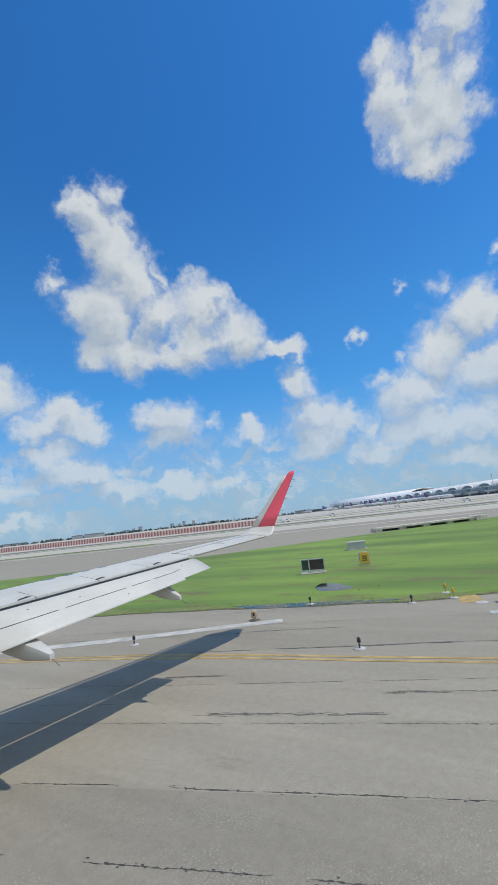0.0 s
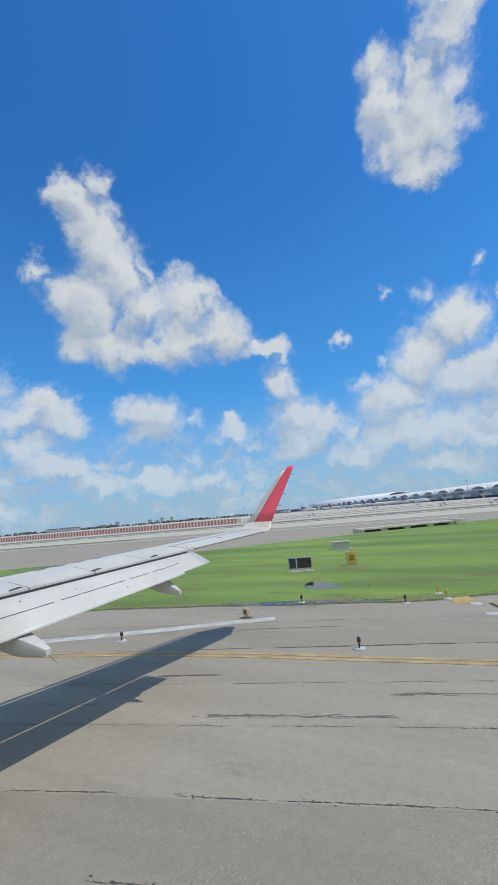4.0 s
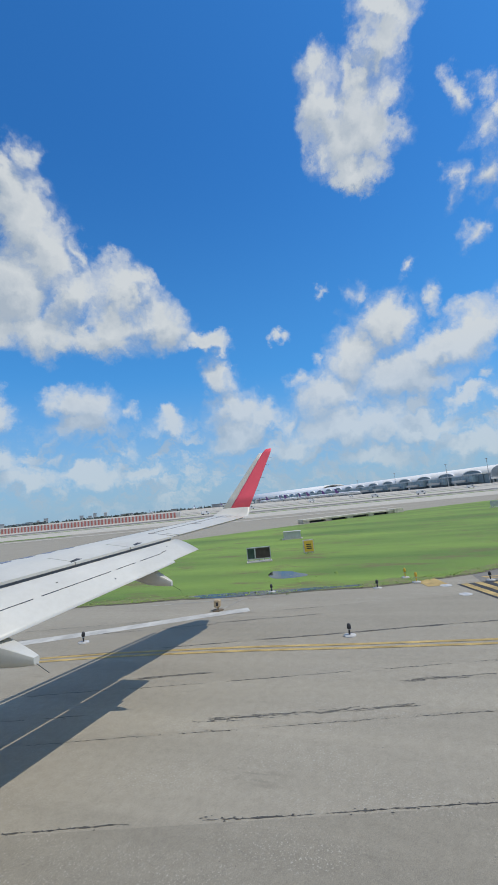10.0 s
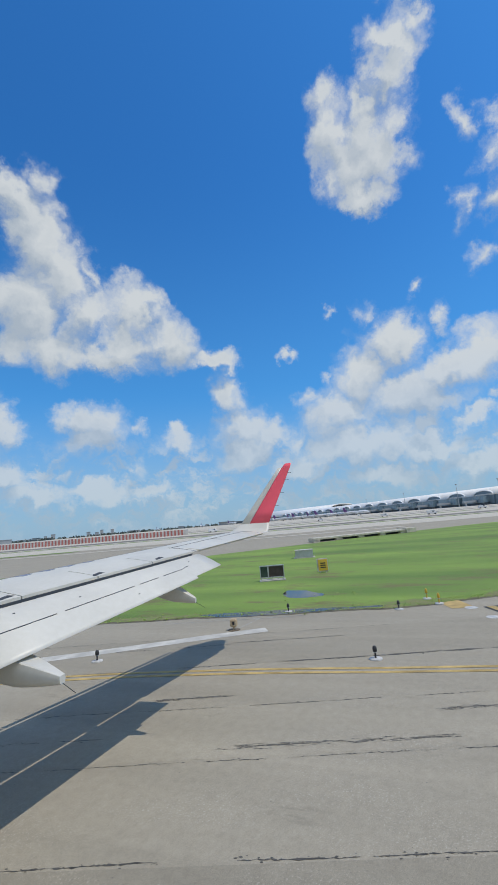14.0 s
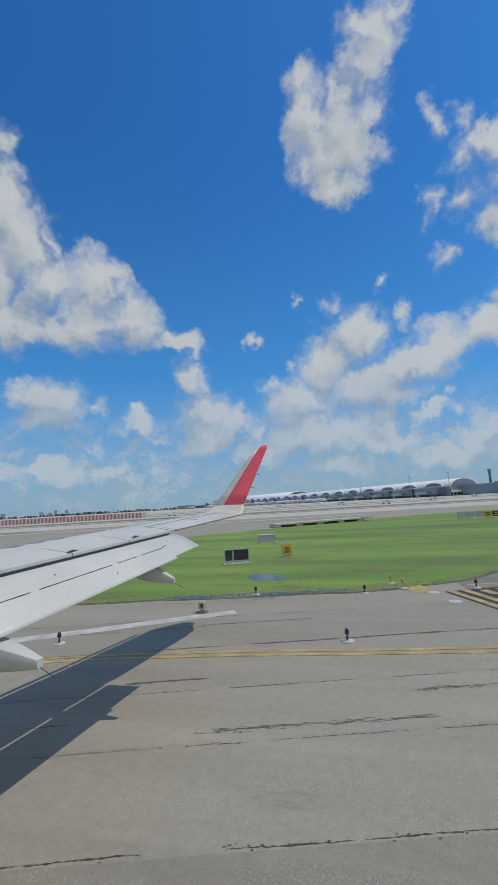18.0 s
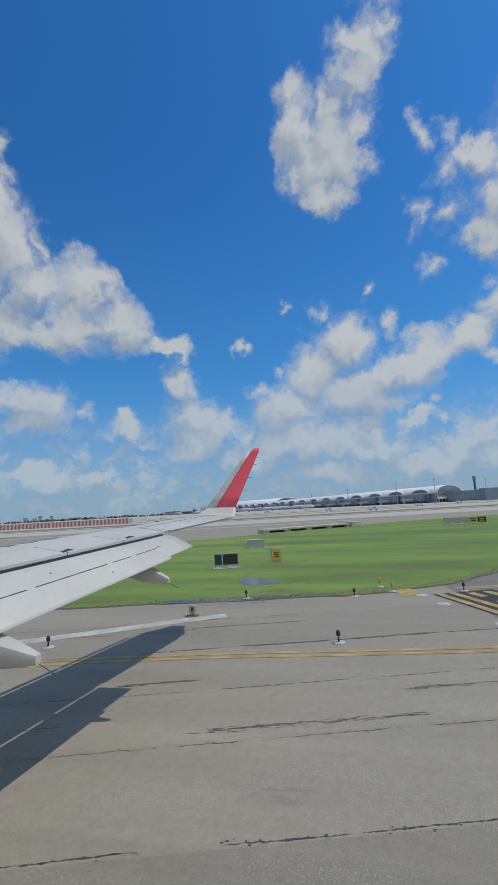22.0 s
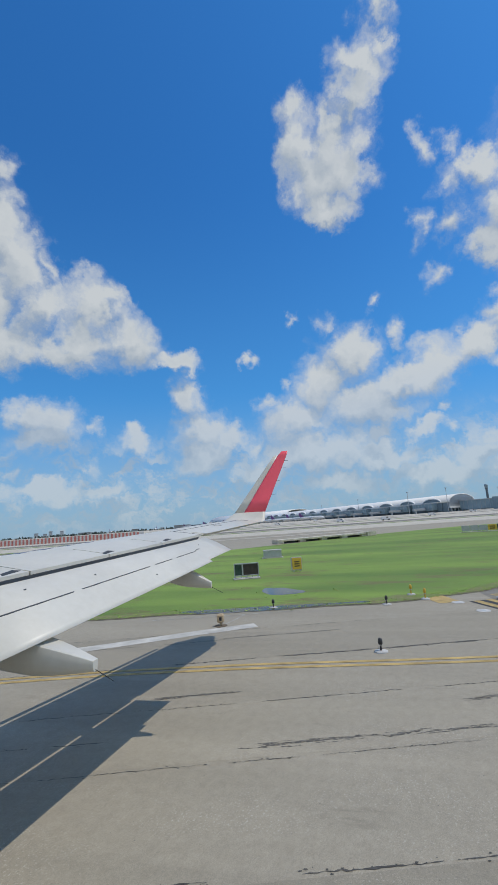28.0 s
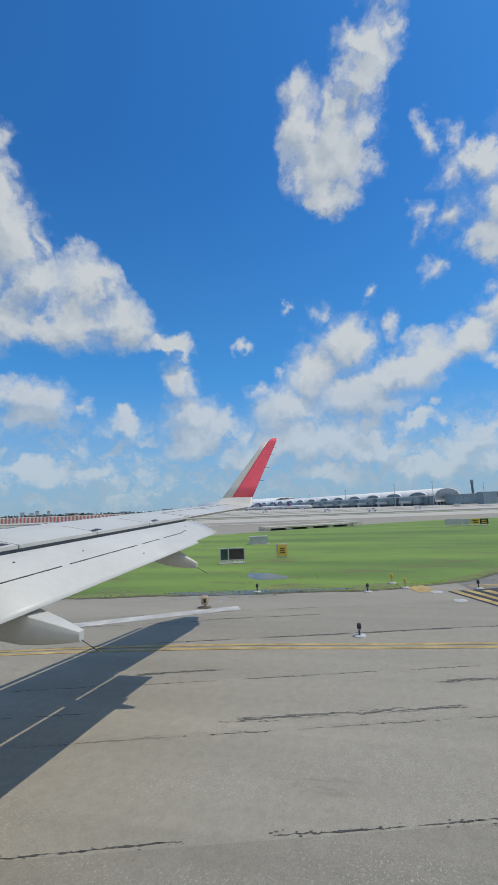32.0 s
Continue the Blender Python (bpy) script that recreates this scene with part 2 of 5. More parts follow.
# haze pales the sky towards the horizon
haze = wn("ShaderNodeMix")
haze.data_type = "RGBA"
wl(wmap(rise, -0.02, 0.31, 0.74, 0.0, True), haze.inputs["Factor"])
deep = wvec("MULTIPLY", sky.outputs[0], (0.30, 1.02, 1.66))
clear = wn("ShaderNodeMix")
clear.data_type = "RGBA"
wl(wmap(rise, 0.05, 0.72, 0.46, 0.0, True), clear.inputs["Factor"])
wl(deep, clear.inputs[6])
clear.inputs[7].default_value = (1.2, 4.1, 7.5, 1)
wl(clear.outputs[2], haze.inputs[6])
haze.inputs[7].default_value = (3.75, 4.95, 6.15, 1)
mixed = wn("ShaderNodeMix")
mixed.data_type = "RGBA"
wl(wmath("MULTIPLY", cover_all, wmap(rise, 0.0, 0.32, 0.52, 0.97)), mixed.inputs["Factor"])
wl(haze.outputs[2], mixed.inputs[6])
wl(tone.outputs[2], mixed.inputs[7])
back = wn("ShaderNodeBackground")
back.inputs["Strength"].default_value = 0.09
wl(mixed.outputs[2], back.inputs[0])
wl(back.outputs[0], wn("ShaderNodeOutputWorld").inputs[0])

# ---- materials ----


class Mat:
    """A node material with short helpers."""

    def __init__(self, name, rough=0.6, metal=0.0):
        self.m = bpy.data.materials.new(name)
        self.m.use_nodes = True
        self.t = self.m.node_tree
        self.b = self.t.nodes["Principled BSDF"]
        self.b.inputs["Roughness"].default_value = rough
        self.b.inputs["Metallic"].default_value = metal

    def node(self, kind, **inputs):
        n = self.t.nodes.new(kind)
        for k, v in inputs.items():
            n.inputs[k.replace("_", " ")].default_value = v
        return n

    def link(self, a, b):
        self.t.links.new(a, b)

    def coords(self, scale=(1, 1, 1), turn=0.0, kind="Object"):
        c = self.node("ShaderNodeTexCoord")
        m = self.node("ShaderNodeMapping", Scale=scale)
        m.inputs["Rotation"].default_value = (0, 0, radians(turn))
        self.link(c.outputs[kind], m.inputs[0])
        return m.outputs[0]

    def noise(self, vec, scale, detail=4.0, rough=0.6):
        n = self.node("ShaderNodeTexNoise", Scale=scale, Detail=detail, Roughness=rough)
        self.link(vec, n.inputs["Vector"])
        return n.outputs["Fac"]

    def ramp(self, fac, *stops):
        r = self.node("ShaderNodeValToRGB")
        e = r.color_ramp.elements
        while len(e) < len(stops):
            e.new(0.5)
        for i, (p, c) in enumerate(stops):
            e[i].position, e[i].color = p, (*c, 1) if len(c) == 3 else c
        self.link(fac, r.inputs[0])
        return r.outputs[0]

    def mix(self, fac, a, b, mode="MIX"):
        n = self.node("ShaderNodeMix")
        n.data_type, n.blend_type = "RGBA", mode
        for v, i in ((fac, 0), (a, 6), (b, 7)):
            if isinstance(v, (int, float)):
                n.inputs[i].default_value = v
            elif isinstance(v, tuple):
                n.inputs[i].default_value = (*v, 1)
            else:
                self.link(v, n.inputs[i])
        return n.outputs[2]

    def bump(self, height, strength, distance=0.01):
        n = self.node("ShaderNodeBump", Strength=strength, Distance=distance)
        self.link(height, n.inputs["Height"])
        self.link(n.outputs[0], self.b.inputs["Normal"])

    def colour(self, c):
        if isinstance(c, tuple):
            self.b.inputs["Base Color"].default_value = (*c, 1)
        else:
            self.link(c, self.b.inputs["Base Color"])
        return self.m


def plain(name, colour, rough=0.5, metal=0.0, grain=0.08, scale=3.0):
    """Paint or metal with faint stains and fine grain."""
    s = Mat(name, rough, metal)
    v = s.coords()
    big, small = s.noise(v, scale, 3.0), s.noise(v, scale * 14, 3.0)
    low = tuple(c * (1 - 2.2 * grain) for c in colour)
    c = s.mix(s.ramp(big, (0.35, (0, 0, 0)), (0.7, (1, 1, 1))), low, colour)
    c = s.mix(grain, c, s.ramp(small, (0.3, (0.2, 0.2, 0.2)), (0.75, (0.9, 0.9, 0.9))), "OVERLAY")
    s.bump(small, 0.05, 0.002)
    return s.colour(c)


LANE = 16.9  # degrees by which the paving lanes turn inboard of straight ahead


def pavement_material(name, light, dark):
    """Worn asphalt: long streaks along the lanes, blotches, fine aggregate."""
    s = Mat(name, 0.88)
    v = s.coords(turn=LANE)
    long = s.coords((1.0, 0.035, 1.0), turn=LANE)
    a = s.noise(long, 0.9, 5.0, 0.65)
    b = s.noise(v, 0.16, 4.0)
    c = s.noise(v, 62.0, 3.0, 0.7)
    d = s.noise(v, 5.0, 4.0, 0.7)
    base = s.mix(s.ramp(a, (0.30, (0, 0, 0)), (0.68, (1, 1, 1))), dark, light)
    base = s.mix(s.ramp(b, (0.35, (0.25, 0.25, 0.25)), (0.7, (0, 0, 0))), base, tuple(0.82 * x for x in dark))
    mid = s.noise(v, 21.0, 3.0, 0.7)
    base = s.mix(0.13, base, s.ramp(mid, (0.28, (0.14, 0.14, 0.14)), (0.72, (0.86, 0.86, 0.86))), "OVERLAY")
    base = s.mix(0.32, base, s.ramp(c, (0.28, (0.16, 0.16, 0.16)), (0.72, (0.84, 0.84, 0.84))), "OVERLAY")
    base = s.mix(0.16, base, s.ramp(d, (0.25, (0.2, 0.2, 0.2)), (0.7, (0.8, 0.8, 0.8))), "OVERLAY")
    ragged = s.ramp(s.noise(s.coords((1.0, 0.22, 1.0), turn=LANE), 1.3, 9.0, 0.75), (0.615, (0, 0, 0)), (0.69, (0.30, 0.30, 0.30)))
    base = s.mix(ragged, base, tuple(0.42 * x for x in dark))
    crumbs = s.ramp(s.noise(v, 14.0, 2.0), (0.24, (1, 1, 1)), (0.28, (0, 0, 0)))
    base = s.mix(s.mix(0.6, (0, 0, 0), crumbs), base, (0.06, 0.06, 0.06))
    chips = s.ramp(s.noise(v, 30.0, 2.0), (0.58, (0, 0, 0)), (0.66, (0.6, 0.6, 0.6)))
    patchy = s.ramp(s.noise(s.coords((1.0, 0.4, 1.0), turn=LANE), 0.8, 5.0, 0.65), (0.42, (0, 0, 0)), (0.64, (1, 1, 1)))
    base = s.mix(s.mix(1.0, chips, patchy, "MULTIPLY"), base, (0.58, 0.54, 0.46))
    s.bump(c, 0.25, 0.005)
    return s.colour(base)


ASPHALT = pavement_material("asphalt", (0.360, 0.318, 0.242), (0.296, 0.263, 0.201))
ASPHALT_DARK = pavement_material("dark_asphalt", (0.245, 0.224, 0.188), (0.185, 0.17, 0.144))
CONCRETE = pavement_material("apron_concrete", (0.57, 0.515, 0.42), (0.46, 0.42, 0.345))
WHITE_PAINT = plain("white_road_paint", (0.64, 0.61, 0.54), 0.75, 0, 0.16, 1.2)
YELLOW_PAINT = plain("yellow_road_paint", (0.60, 0.42, 0.15), 0.75, 0, 0.20, 1.5)
BLACK_PAINT = plain("black_road_paint", (0.045, 0.045, 0.045), 0.8, 0, 0.12, 2.0)
WING_WHITE = plain("wing_white", (0.66, 0.63, 0.55), 0.42, 0, 0.06, 0.8)
WING_GREY = plain("wing_grey", (0.50, 0.53, 0.56), 0.42, 0, 0.06, 0.8)
# dark colour that stands for the shade in the flap slot
SLOT_SHADE = plain("flap_slot_shade", (0.17, 0.19, 0.22), 0.7)
SEAM = plain("dark_seam", (0.05, 0.055, 0.06), 0.7)
RED = plain("sharklet_red", (0.97, 0.12, 0.16), 0.4, 0, 0.05, 1.0)


def grass_material():
    s = Mat("grass", 0.95)
    v = s.coords(turn=LANE)
    long = s.coords((1.0, 0.22, 1.0), turn=LANE)
    a = s.noise(long, 0.16, 5.0)
    b = s.noise(v, 1.6, 5.0, 0.7)
    c = s.noise(v, 22.0, 3.0, 0.75)
    base = s.mix(s.ramp(a, (0.36, (0, 0, 0)), (0.64, (1, 1, 1))), (0.112, 0.190, 0.038), (0.212, 0.315, 0.056))
    base = s.mix(s.ramp(b, (0.55, (0, 0, 0)), (0.80, (0.5, 0.5, 0.5))), base, (0.22, 0.20, 0.075))
    mud = s.ramp(s.noise(s.coords((1.0, 0.3, 1.0), turn=LANE), 0.55, 8.0, 0.74), (0.535, (0, 0, 0)), (0.62, (0.7, 0.7, 0.7)))
    base = s.mix(mud, base, (0.17, 0.125, 0.065))
    base = s.mix(0.25, base, s.ramp(c, (0.25, (0.15, 0.15, 0.15)), (0.75, (0.85, 0.85, 0.85))), "OVERLAY")
    s.bump(c, 0.4, 0.03)
    return s.colour(base)


GRASS = grass_material()

# ---- mesh helpers ----


def part(name, bm, material, parent=None, label="", smooth=False):
    """Links a bmesh as one mesh object, under a thing or a part."""
    me = bpy.data.meshes.new(name)
    bm.to_mesh(me)
    bm.free()
    if smooth:
        for p in me.polygons:
            p.use_smooth = True
    me.materials.append(material)
    ob = new(name, me)
    ob.parent = parent
    if label:
        tagged(ob, label)
    return ob


def thing(name, place, label, category, group="", kind=""):
    ob = new(name)
    ob.location = place
    ob.empty_display_size = 0.2
    return tagged(ob, label, category, group, kind)


def box_bm(x0, x1, y0, y1, z0, z1, bevel=0.0, bm=None):
    own = bm is None
    bm = bmesh.new() if own else bm
    vs = [bm.verts.new((x, y, z)) for x in (x0, x1) for y in (y0, y1) for z in (z0, z1)]
    for q in ((0, 1, 3, 2), (4, 6, 7, 5), (0, 4, 5, 1), (2, 3, 7, 6), (0, 2, 6, 4), (1, 5, 7, 3)):
        bm.faces.new([vs[i] for i in q])
    if bevel and own:
        bmesh.ops.bevel(bm, geom=bm.edges[:], offset=bevel, segments=2, affect="EDGES")
    return bm


def loft(rings, close=True, caps=True, bm=None):
    """Skins rings of the same number of points."""
    bm = bmesh.new() if bm is None else bm
    vs = [[bm.verts.new(p) for p in r] for r in rings]
    n = len(rings[0])
    for a, b in zip(vs, vs[1:]):
        for i in range(n if close else n - 1):
            j = (i + 1) % n
            bm.faces.new((a[i], a[j], b[j], b[i]))
    if caps and close:
        bm.faces.new(vs[0][::-1])
        bm.faces.new(vs[-1])
    bmesh.ops.recalc_face_normals(bm, faces=bm.faces[:])
    return bm


def sheet_bm(points, z, bm=None):
    """A flat sheet with that outline, facing up."""
    bm = bmesh.new() if bm is None else bm
    f = bm.faces.new([bm.verts.new((x, y, z)) for x, y in points])
    f.normal_update()
    if f.normal.z < 0:
        f.normal_flip()
    return bm


def ribbon_bm(points, width, z, bm=None):
    """A painted stripe along a polyline."""
    bm = bmesh.new() if bm is None else bm
    ps = [Vector((x, y)) for x, y in points]
    left, right = [], []
    for i, p in enumerate(ps):
        d = (ps[min(i + 1, len(ps) - 1)] - ps[max(i - 1, 0)]).normalized()
        s = Vector((-d.y, d.x)) * width / 2
        left.append(bm.verts.new((*(p + s), z)))
        right.append(bm.verts.new((*(p - s), z)))
    for i in range(len(ps) - 1):
        bm.faces.new((right[i], right[i + 1], left[i + 1], left[i]))
    return bm


def curve(points, step=1.0):
    """Catmull-Rom through the points."""
    out = []
    ps = [Vector(p) for p in points]
    ps = [2 * ps[0] - ps[1], *ps, 2 * ps[-1] - ps[-2]]
    for a, b, c, d in zip(ps, ps[1:], ps[2:], ps[3:]):
        n = max(2, int((c - b).length / step))
        for i in range(n):
            t = i / n
            out.append(0.5 * (2 * b + (c - a) * t + (2 * a - 5 * b + 4 * c - d) * t * t + (3 * b - a - 3 * c + d) * t ** 3))
    out.append(ps[-2])
    return [tuple(p) for p in out]


# ---- ground ----
ground = part("ground", sheet_bm([(4200 * math.cos(a), 4200 * math.sin(a)) for a in [i * math.tau / 64 for i in range(64)]], 0.0), ASPHALT)
tagged(ground, "light grey worn asphalt of the runway and its shoulders", "pavement", kind="structure")

EDGE_LINE = [(-60, 300), (-10, 120), (8.4, 50), (14.8, 27), (18.2, 16), (20.4, 6), (22.3, -1), (28.4, -7.4)]
NEAR = [(x + 0.35 * (noise.noise((x * 0.4, y * 0.4, 0)) + 0.5 * noise.noise((x * 1.7, y * 1.7, 3))), y) for x, y in curve(EDGE_LINE, 0.6)]
SOUTH = [(x, y + 0.3 * noise.noise((x * 0.35, y * 0.4, 9))) for x, y in curve([(31.5, -8.4), (55, -20), (80, -33)], 1.0)]
FAR_EDGE = curve([(92, -39), (108, -38), (106, -20), (93, -3), (81, 8), (71, 17), (60, 27), (48, 39), (34, 60), (16, 98), (-6, 146), (-50, 290)], 3.0)
grass_field = part("grass_verge", sheet_bm(NEAR + SOUTH + FAR_EDGE, 0.012), GRASS)
tagged(grass_field, "bright green mown grass verge beside the asphalt", "grass", kind="structure")
# bare earth lip where the turf meets the paving
lip = part("soil_lip", ribbon_bm(NEAR[8:] + SOUTH[:30], 0.5, 0.010), plain("damp_soil", (0.19, 0.17, 0.105), 0.95, 0, 0.25, 2.5))
tagged(lip, "dark damp soil along the edge of the turf", "soil", kind="structure")

# thin worn turf with bare patches next to the paving
worn = Mat("worn_turf", 0.95)
wv = worn.coords((1.0, 0.45, 1.0), turn=LANE)
thin = worn.ramp(worn.noise(wv, 1.8, 8.0, 0.75), (0.40, (0, 0, 0)), (0.60, (1, 1, 1)))
WORN_TURF = worn.colour(worn.mix(thin, (0.150, 0.225, 0.048), worn.mix(worn.noise(wv, 9.0, 3.0, 0.6), (0.13, 0.105, 0.05), (0.30, 0.27, 0.14))))
stretch = [p for p in NEAR if -8 < p[1] < 70]
inner = [(x + max(0.15, 0.9 + 1.9 * noise.noise((x * 0.3, y * 0.3, 5)) + 0.7 * noise.noise((x * 1.3, y * 1.9, 8))), y) for x, y in stretch]
tagged(part("worn_turf", sheet_bm(stretch + inner[::-1], 0.016), WORN_TURF), "thin worn turf with bare earth patches beside the asphalt", "grass", kind="structure")

# later paving: a darker taxiway behind the straight day-joint
dark = part("taxiway", sheet_bm([(-200, -7.5), (0, -5.2), (30, -2.4), (30.2, -6.8), (31.5, -8.0), (56, -19.6), (90, -38), (104, -44), (300, -160), (300, -500), (-200, -500)], 0.003), ASPHALT_DARK)
tagged(dark, "dark grey asphalt taxiway with worn lanes", "pavement", kind="structure")

# paving lanes laid at different times: each has its own tone
for i, (n0, n1, k) in enumerate(((-30.0, 6.3, 0.86), (8.9, 11.25, 1.07), (14.3, 17.9, 0.93))):
    tone_mat = pavement_material("asphalt_lane", tuple(k * c for c in (0.355, 0.314, 0.238)), tuple(k * c for c in (0.293, 0.260, 0.198)))
    q = [Vector((0.957, 0.29)) * n + Vector((-0.29, 0.957)) * a for n, a in ((n0, -60), (n1, -60), (n1, 260), (n0, 260))]
    tagged(part("paving_lane", sheet_bm([tuple(p) for p in q], 0.0014), tone_mat), "long lane of worn grey asphalt, patched and streaked", "pavement", kind="structure")


def lines(name, points, offsets, width, z, material, label):
    """Parallel painted stripes along a polyline."""
    for o in offsets:
        ps = [Vector(p) for p in points]
        side = []
        for i, p in enumerate(ps):
            d = (ps[min(i + 1, len(ps) - 1)] - ps[max(i - 1, 0)]).normalized()
            side.append(tuple(p + Vector((-d.y, d.x)) * o))
        tagged(part(name, ribbon_bm(side, width, z), material), label, "road marking", kind="structure")


yellow = curve([(-4, 55), (5.5, 30), (10.9, 12.6), (12.5, 6), (13.4, 0), (14.4, -5), (18.0, -17), (26, -40), (44, -90)], 1.0)
lines("edge_line", yellow, (-0.16, 0.16), 0.16, 0.008, YELLOW_PAINT, "thin double yellow edge line painted on the asphalt")
white = curve([(-9, 60), (3, 33), (12.0, 15.2), (16.4, 7.9), (17.4, 6.2)], 0.8)
lines("runway_line", white, (0.0,), 0.65, 0.006, WHITE_PAINT, "broad white runway edge line painted on the asphalt")
bend = curve([(22.6, -3.4), (23.4, -6.2), (26.0, -12), (36, -26), (60, -48), (110, -86)], 0.8)
lines("bend_line", bend, (-0.16, 0.16), 0.16, 0.008, YELLOW_PAINT, "double yellow line curving round the grass island")

# far strips of paving and turf, parallel to the runway
ALONG, OUT = Vector((-0.29, 0.957)), Vector((0.957, 0.29))


def strip(name, n0, n1, a0, a1, z, material, label, category):
    q = [OUT * n + ALONG * a for n, a in ((n0, a0), (n1, a0), (n1, a1), (n0, a1))]
    tagged(part(name, sheet_bm([tuple(p) for p in q], z), material), label, category, kind="structure")


strip("apron", 128, 1500, -1500, 1500, 0.02, CONCRETE, "pale beige concrete apron in front of the terminal", "pavement")
strip("service_road", 108.5, 112.5, -30, 900, 0.045, CONCRETE, "narrow pale concrete service road across the grass", "pavement")
strip("grass_strip", 121, 127, 60, 900, 0.05, GRASS, "narrow strip of green grass between taxiways", "grass")
strip("grass_strip", 172, 178, -500, 700, 0.07, GRASS, "narrow strip of green grass between taxiways", "grass")
strip("grass_strip", 262, 272, -120, 900, 0.09, GRASS, "narrow strip of green grass between taxiways", "grass")
strip("grass_strip", 300, 420, -900, -300, 0.09, GRASS, "flat green field beyond the taxiways", "grass")
strip("far_taxiway", 190, 214, -900, 900, 0.10, ASPHALT_DARK, "dark asphalt taxiway far across the apron", "pavement")
strip("far_taxiway", 330, 345, -800, 900, 0.14, ASPHALT_DARK, "dark asphalt taxiway far across the apron", "pavement")
strip("far_taxiway", 430, 440, -700, 900, 0.16, ASPHALT_DARK, "dark asphalt taxiway far across the apron", "pavement")

# ---- aircraft wing ----


def le(s):
    return 6.6 + (15.5 - s) * 0.372


def te(s):
    return 5.0 + (15.5 - s) * 0.30 if s > 4.9 else 8.18


def deck(s):
    return 2.85 + (s - 0.5) / 15 * 1.2


def skin(u, tc=0.12):
    return 5 * tc * (0.2969 * math.sqrt(u) - 0.126 * u - 0.3516 * u * u + 0.2843 * u ** 3 - 0.1015 * u ** 4)


US = [0.0, 0.01, 0.03, 0.07, 0.13, 0.22, 0.33, 0.45, 0.58, 0.70, 0.82, 0.92, 1.0]


def upper(s, u):
    c = le(s) - te(s)
    return Vector((s, le(s) - u * c, deck(s) - 0.1 + c * (skin(u) + 0.02 * math.sin(math.pi * u))))


def lower(s, u):
    c = le(s) - te(s)
    return Vector((s, le(s) - u * c, deck(s) - 0.1 - c * (skin(u) * 0.8 - 0.02 * math.sin(math.pi * u))))


def wing_ring(s, end=1.0):
    return [upper(s, u * end) for u in US[::-1]] + [lower(s, u * end) for u in US[1:]]


wing = thing("aircraft_wing", (0, 0, 0), "white airliner wing with flaps lowered and a red upturned tip", "aircraft wing")
SPANS = [-0.4, 1.0, 2.5, 4.0, 4.9, 6.0, 7.2, 8.4, 9.6, 10.8, 11.2, 12.0, 13.0, 14.0, 15.0]
part("wing_skin", loft([wing_ring(s, 1.0) for s in SPANS]), WING_WHITE, wing, smooth=True)

TUCK = -0.07


def flap_ring(s, out, drop, tuck=TUCK, tc=0.11):
    """Section of a lowered flap: nose tucked under the spoilers, tail aft and down."""
    nose = Vector((s, te(s) + tuck, deck(s) - 0.185))
    tail = Vector((s, te(s) - out, deck(s) - 0.1 - drop))
    along = tail - nose
    c = along.length
    up = Vector((0, along.z, -along.y)).normalized()
    if up.z < 0:
        up = -up
    top = [nose + along * u + up * (c * skin(u, tc) * 1.25) for u in US[::-1]]
    low = [nose + along * u - up * (c * skin(u, tc) * 0.6) for u in US[1:]]
    return top + low


def flap_reach(s):
    k = (s - 4.9) / 6.1
    step = 0.07 if s > 9.9 else 0.0
    return 1.12 - 0.24 * k - step, 0.68 - 0.25 * k - 0.6 * step


outer_flap = part("outer_flap", loft([flap_ring(s, *flap_reach(s)) for s in (4.95, 6.2, 7.5, 8.8, 9.89, 9.91, 10.6, 11.0)]), WING_WHITE, wing, "white outer flap, lowered", True)
inner_flap = part("inner_flap", loft([flap_ring(s, 1.2, 0.72) for s in (0.2, 1.8, 3.4, 4.85)]), WING_WHITE, wing, "white inner flap, lowered", True)


def over_flap(s, k, lift=0.004):
    nose = Vector((s, te(s) + TUCK, deck(s) - 0.185))
    out, drop = flap_reach(s)
    tail = Vector((s, te(s) - out, deck(s) - 0.1 - drop))
    along = tail - nose
    up = Vector((0, along.z, -along.y)).normalized()
    up = -up if up.z < 0 else up
    return nose + along * k + up * (along.length * skin(k, 0.11) * 1.25 + lift)


# plates added behind the spoilers, ahead of the flap slot; slot shade painted dark
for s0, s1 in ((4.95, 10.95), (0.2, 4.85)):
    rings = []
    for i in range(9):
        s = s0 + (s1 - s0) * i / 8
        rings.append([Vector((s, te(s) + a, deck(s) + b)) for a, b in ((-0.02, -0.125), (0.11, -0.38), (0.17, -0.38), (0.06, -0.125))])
    part("slot_shade_plate", loft(rings), SLOT_SHADE, wing, "added dark plate, coloured as the shade in the flap slot")

# worn broken seam along the flap
for s0, s1 in ((5.0, 6.6), (6.75, 8.3), (8.45, 9.0), (9.15, 10.1)):
    rings = []
    n = 8
    for i in range(n + 1):
        s = s0 + (s1 - s0) * i / n
        k = 0.53
        rings.append([over_flap(s, k - 0.006), over_flap(s, k + 0.006 + 0.004 * (i % 2)), over_flap(s, k + 0.012, -0.01), over_flap(s, k - 0.012, -0.01)])
    part("seam", loft(rings), SEAM, outer_flap, "dark broken sealant seam")


def over_wing(s, y, lift):
    u = (le(s) - y) / (le(s) - te(s))
    return upper(s, min(max(u, 0.0), 1.0)) + Vector((0, 0, lift))


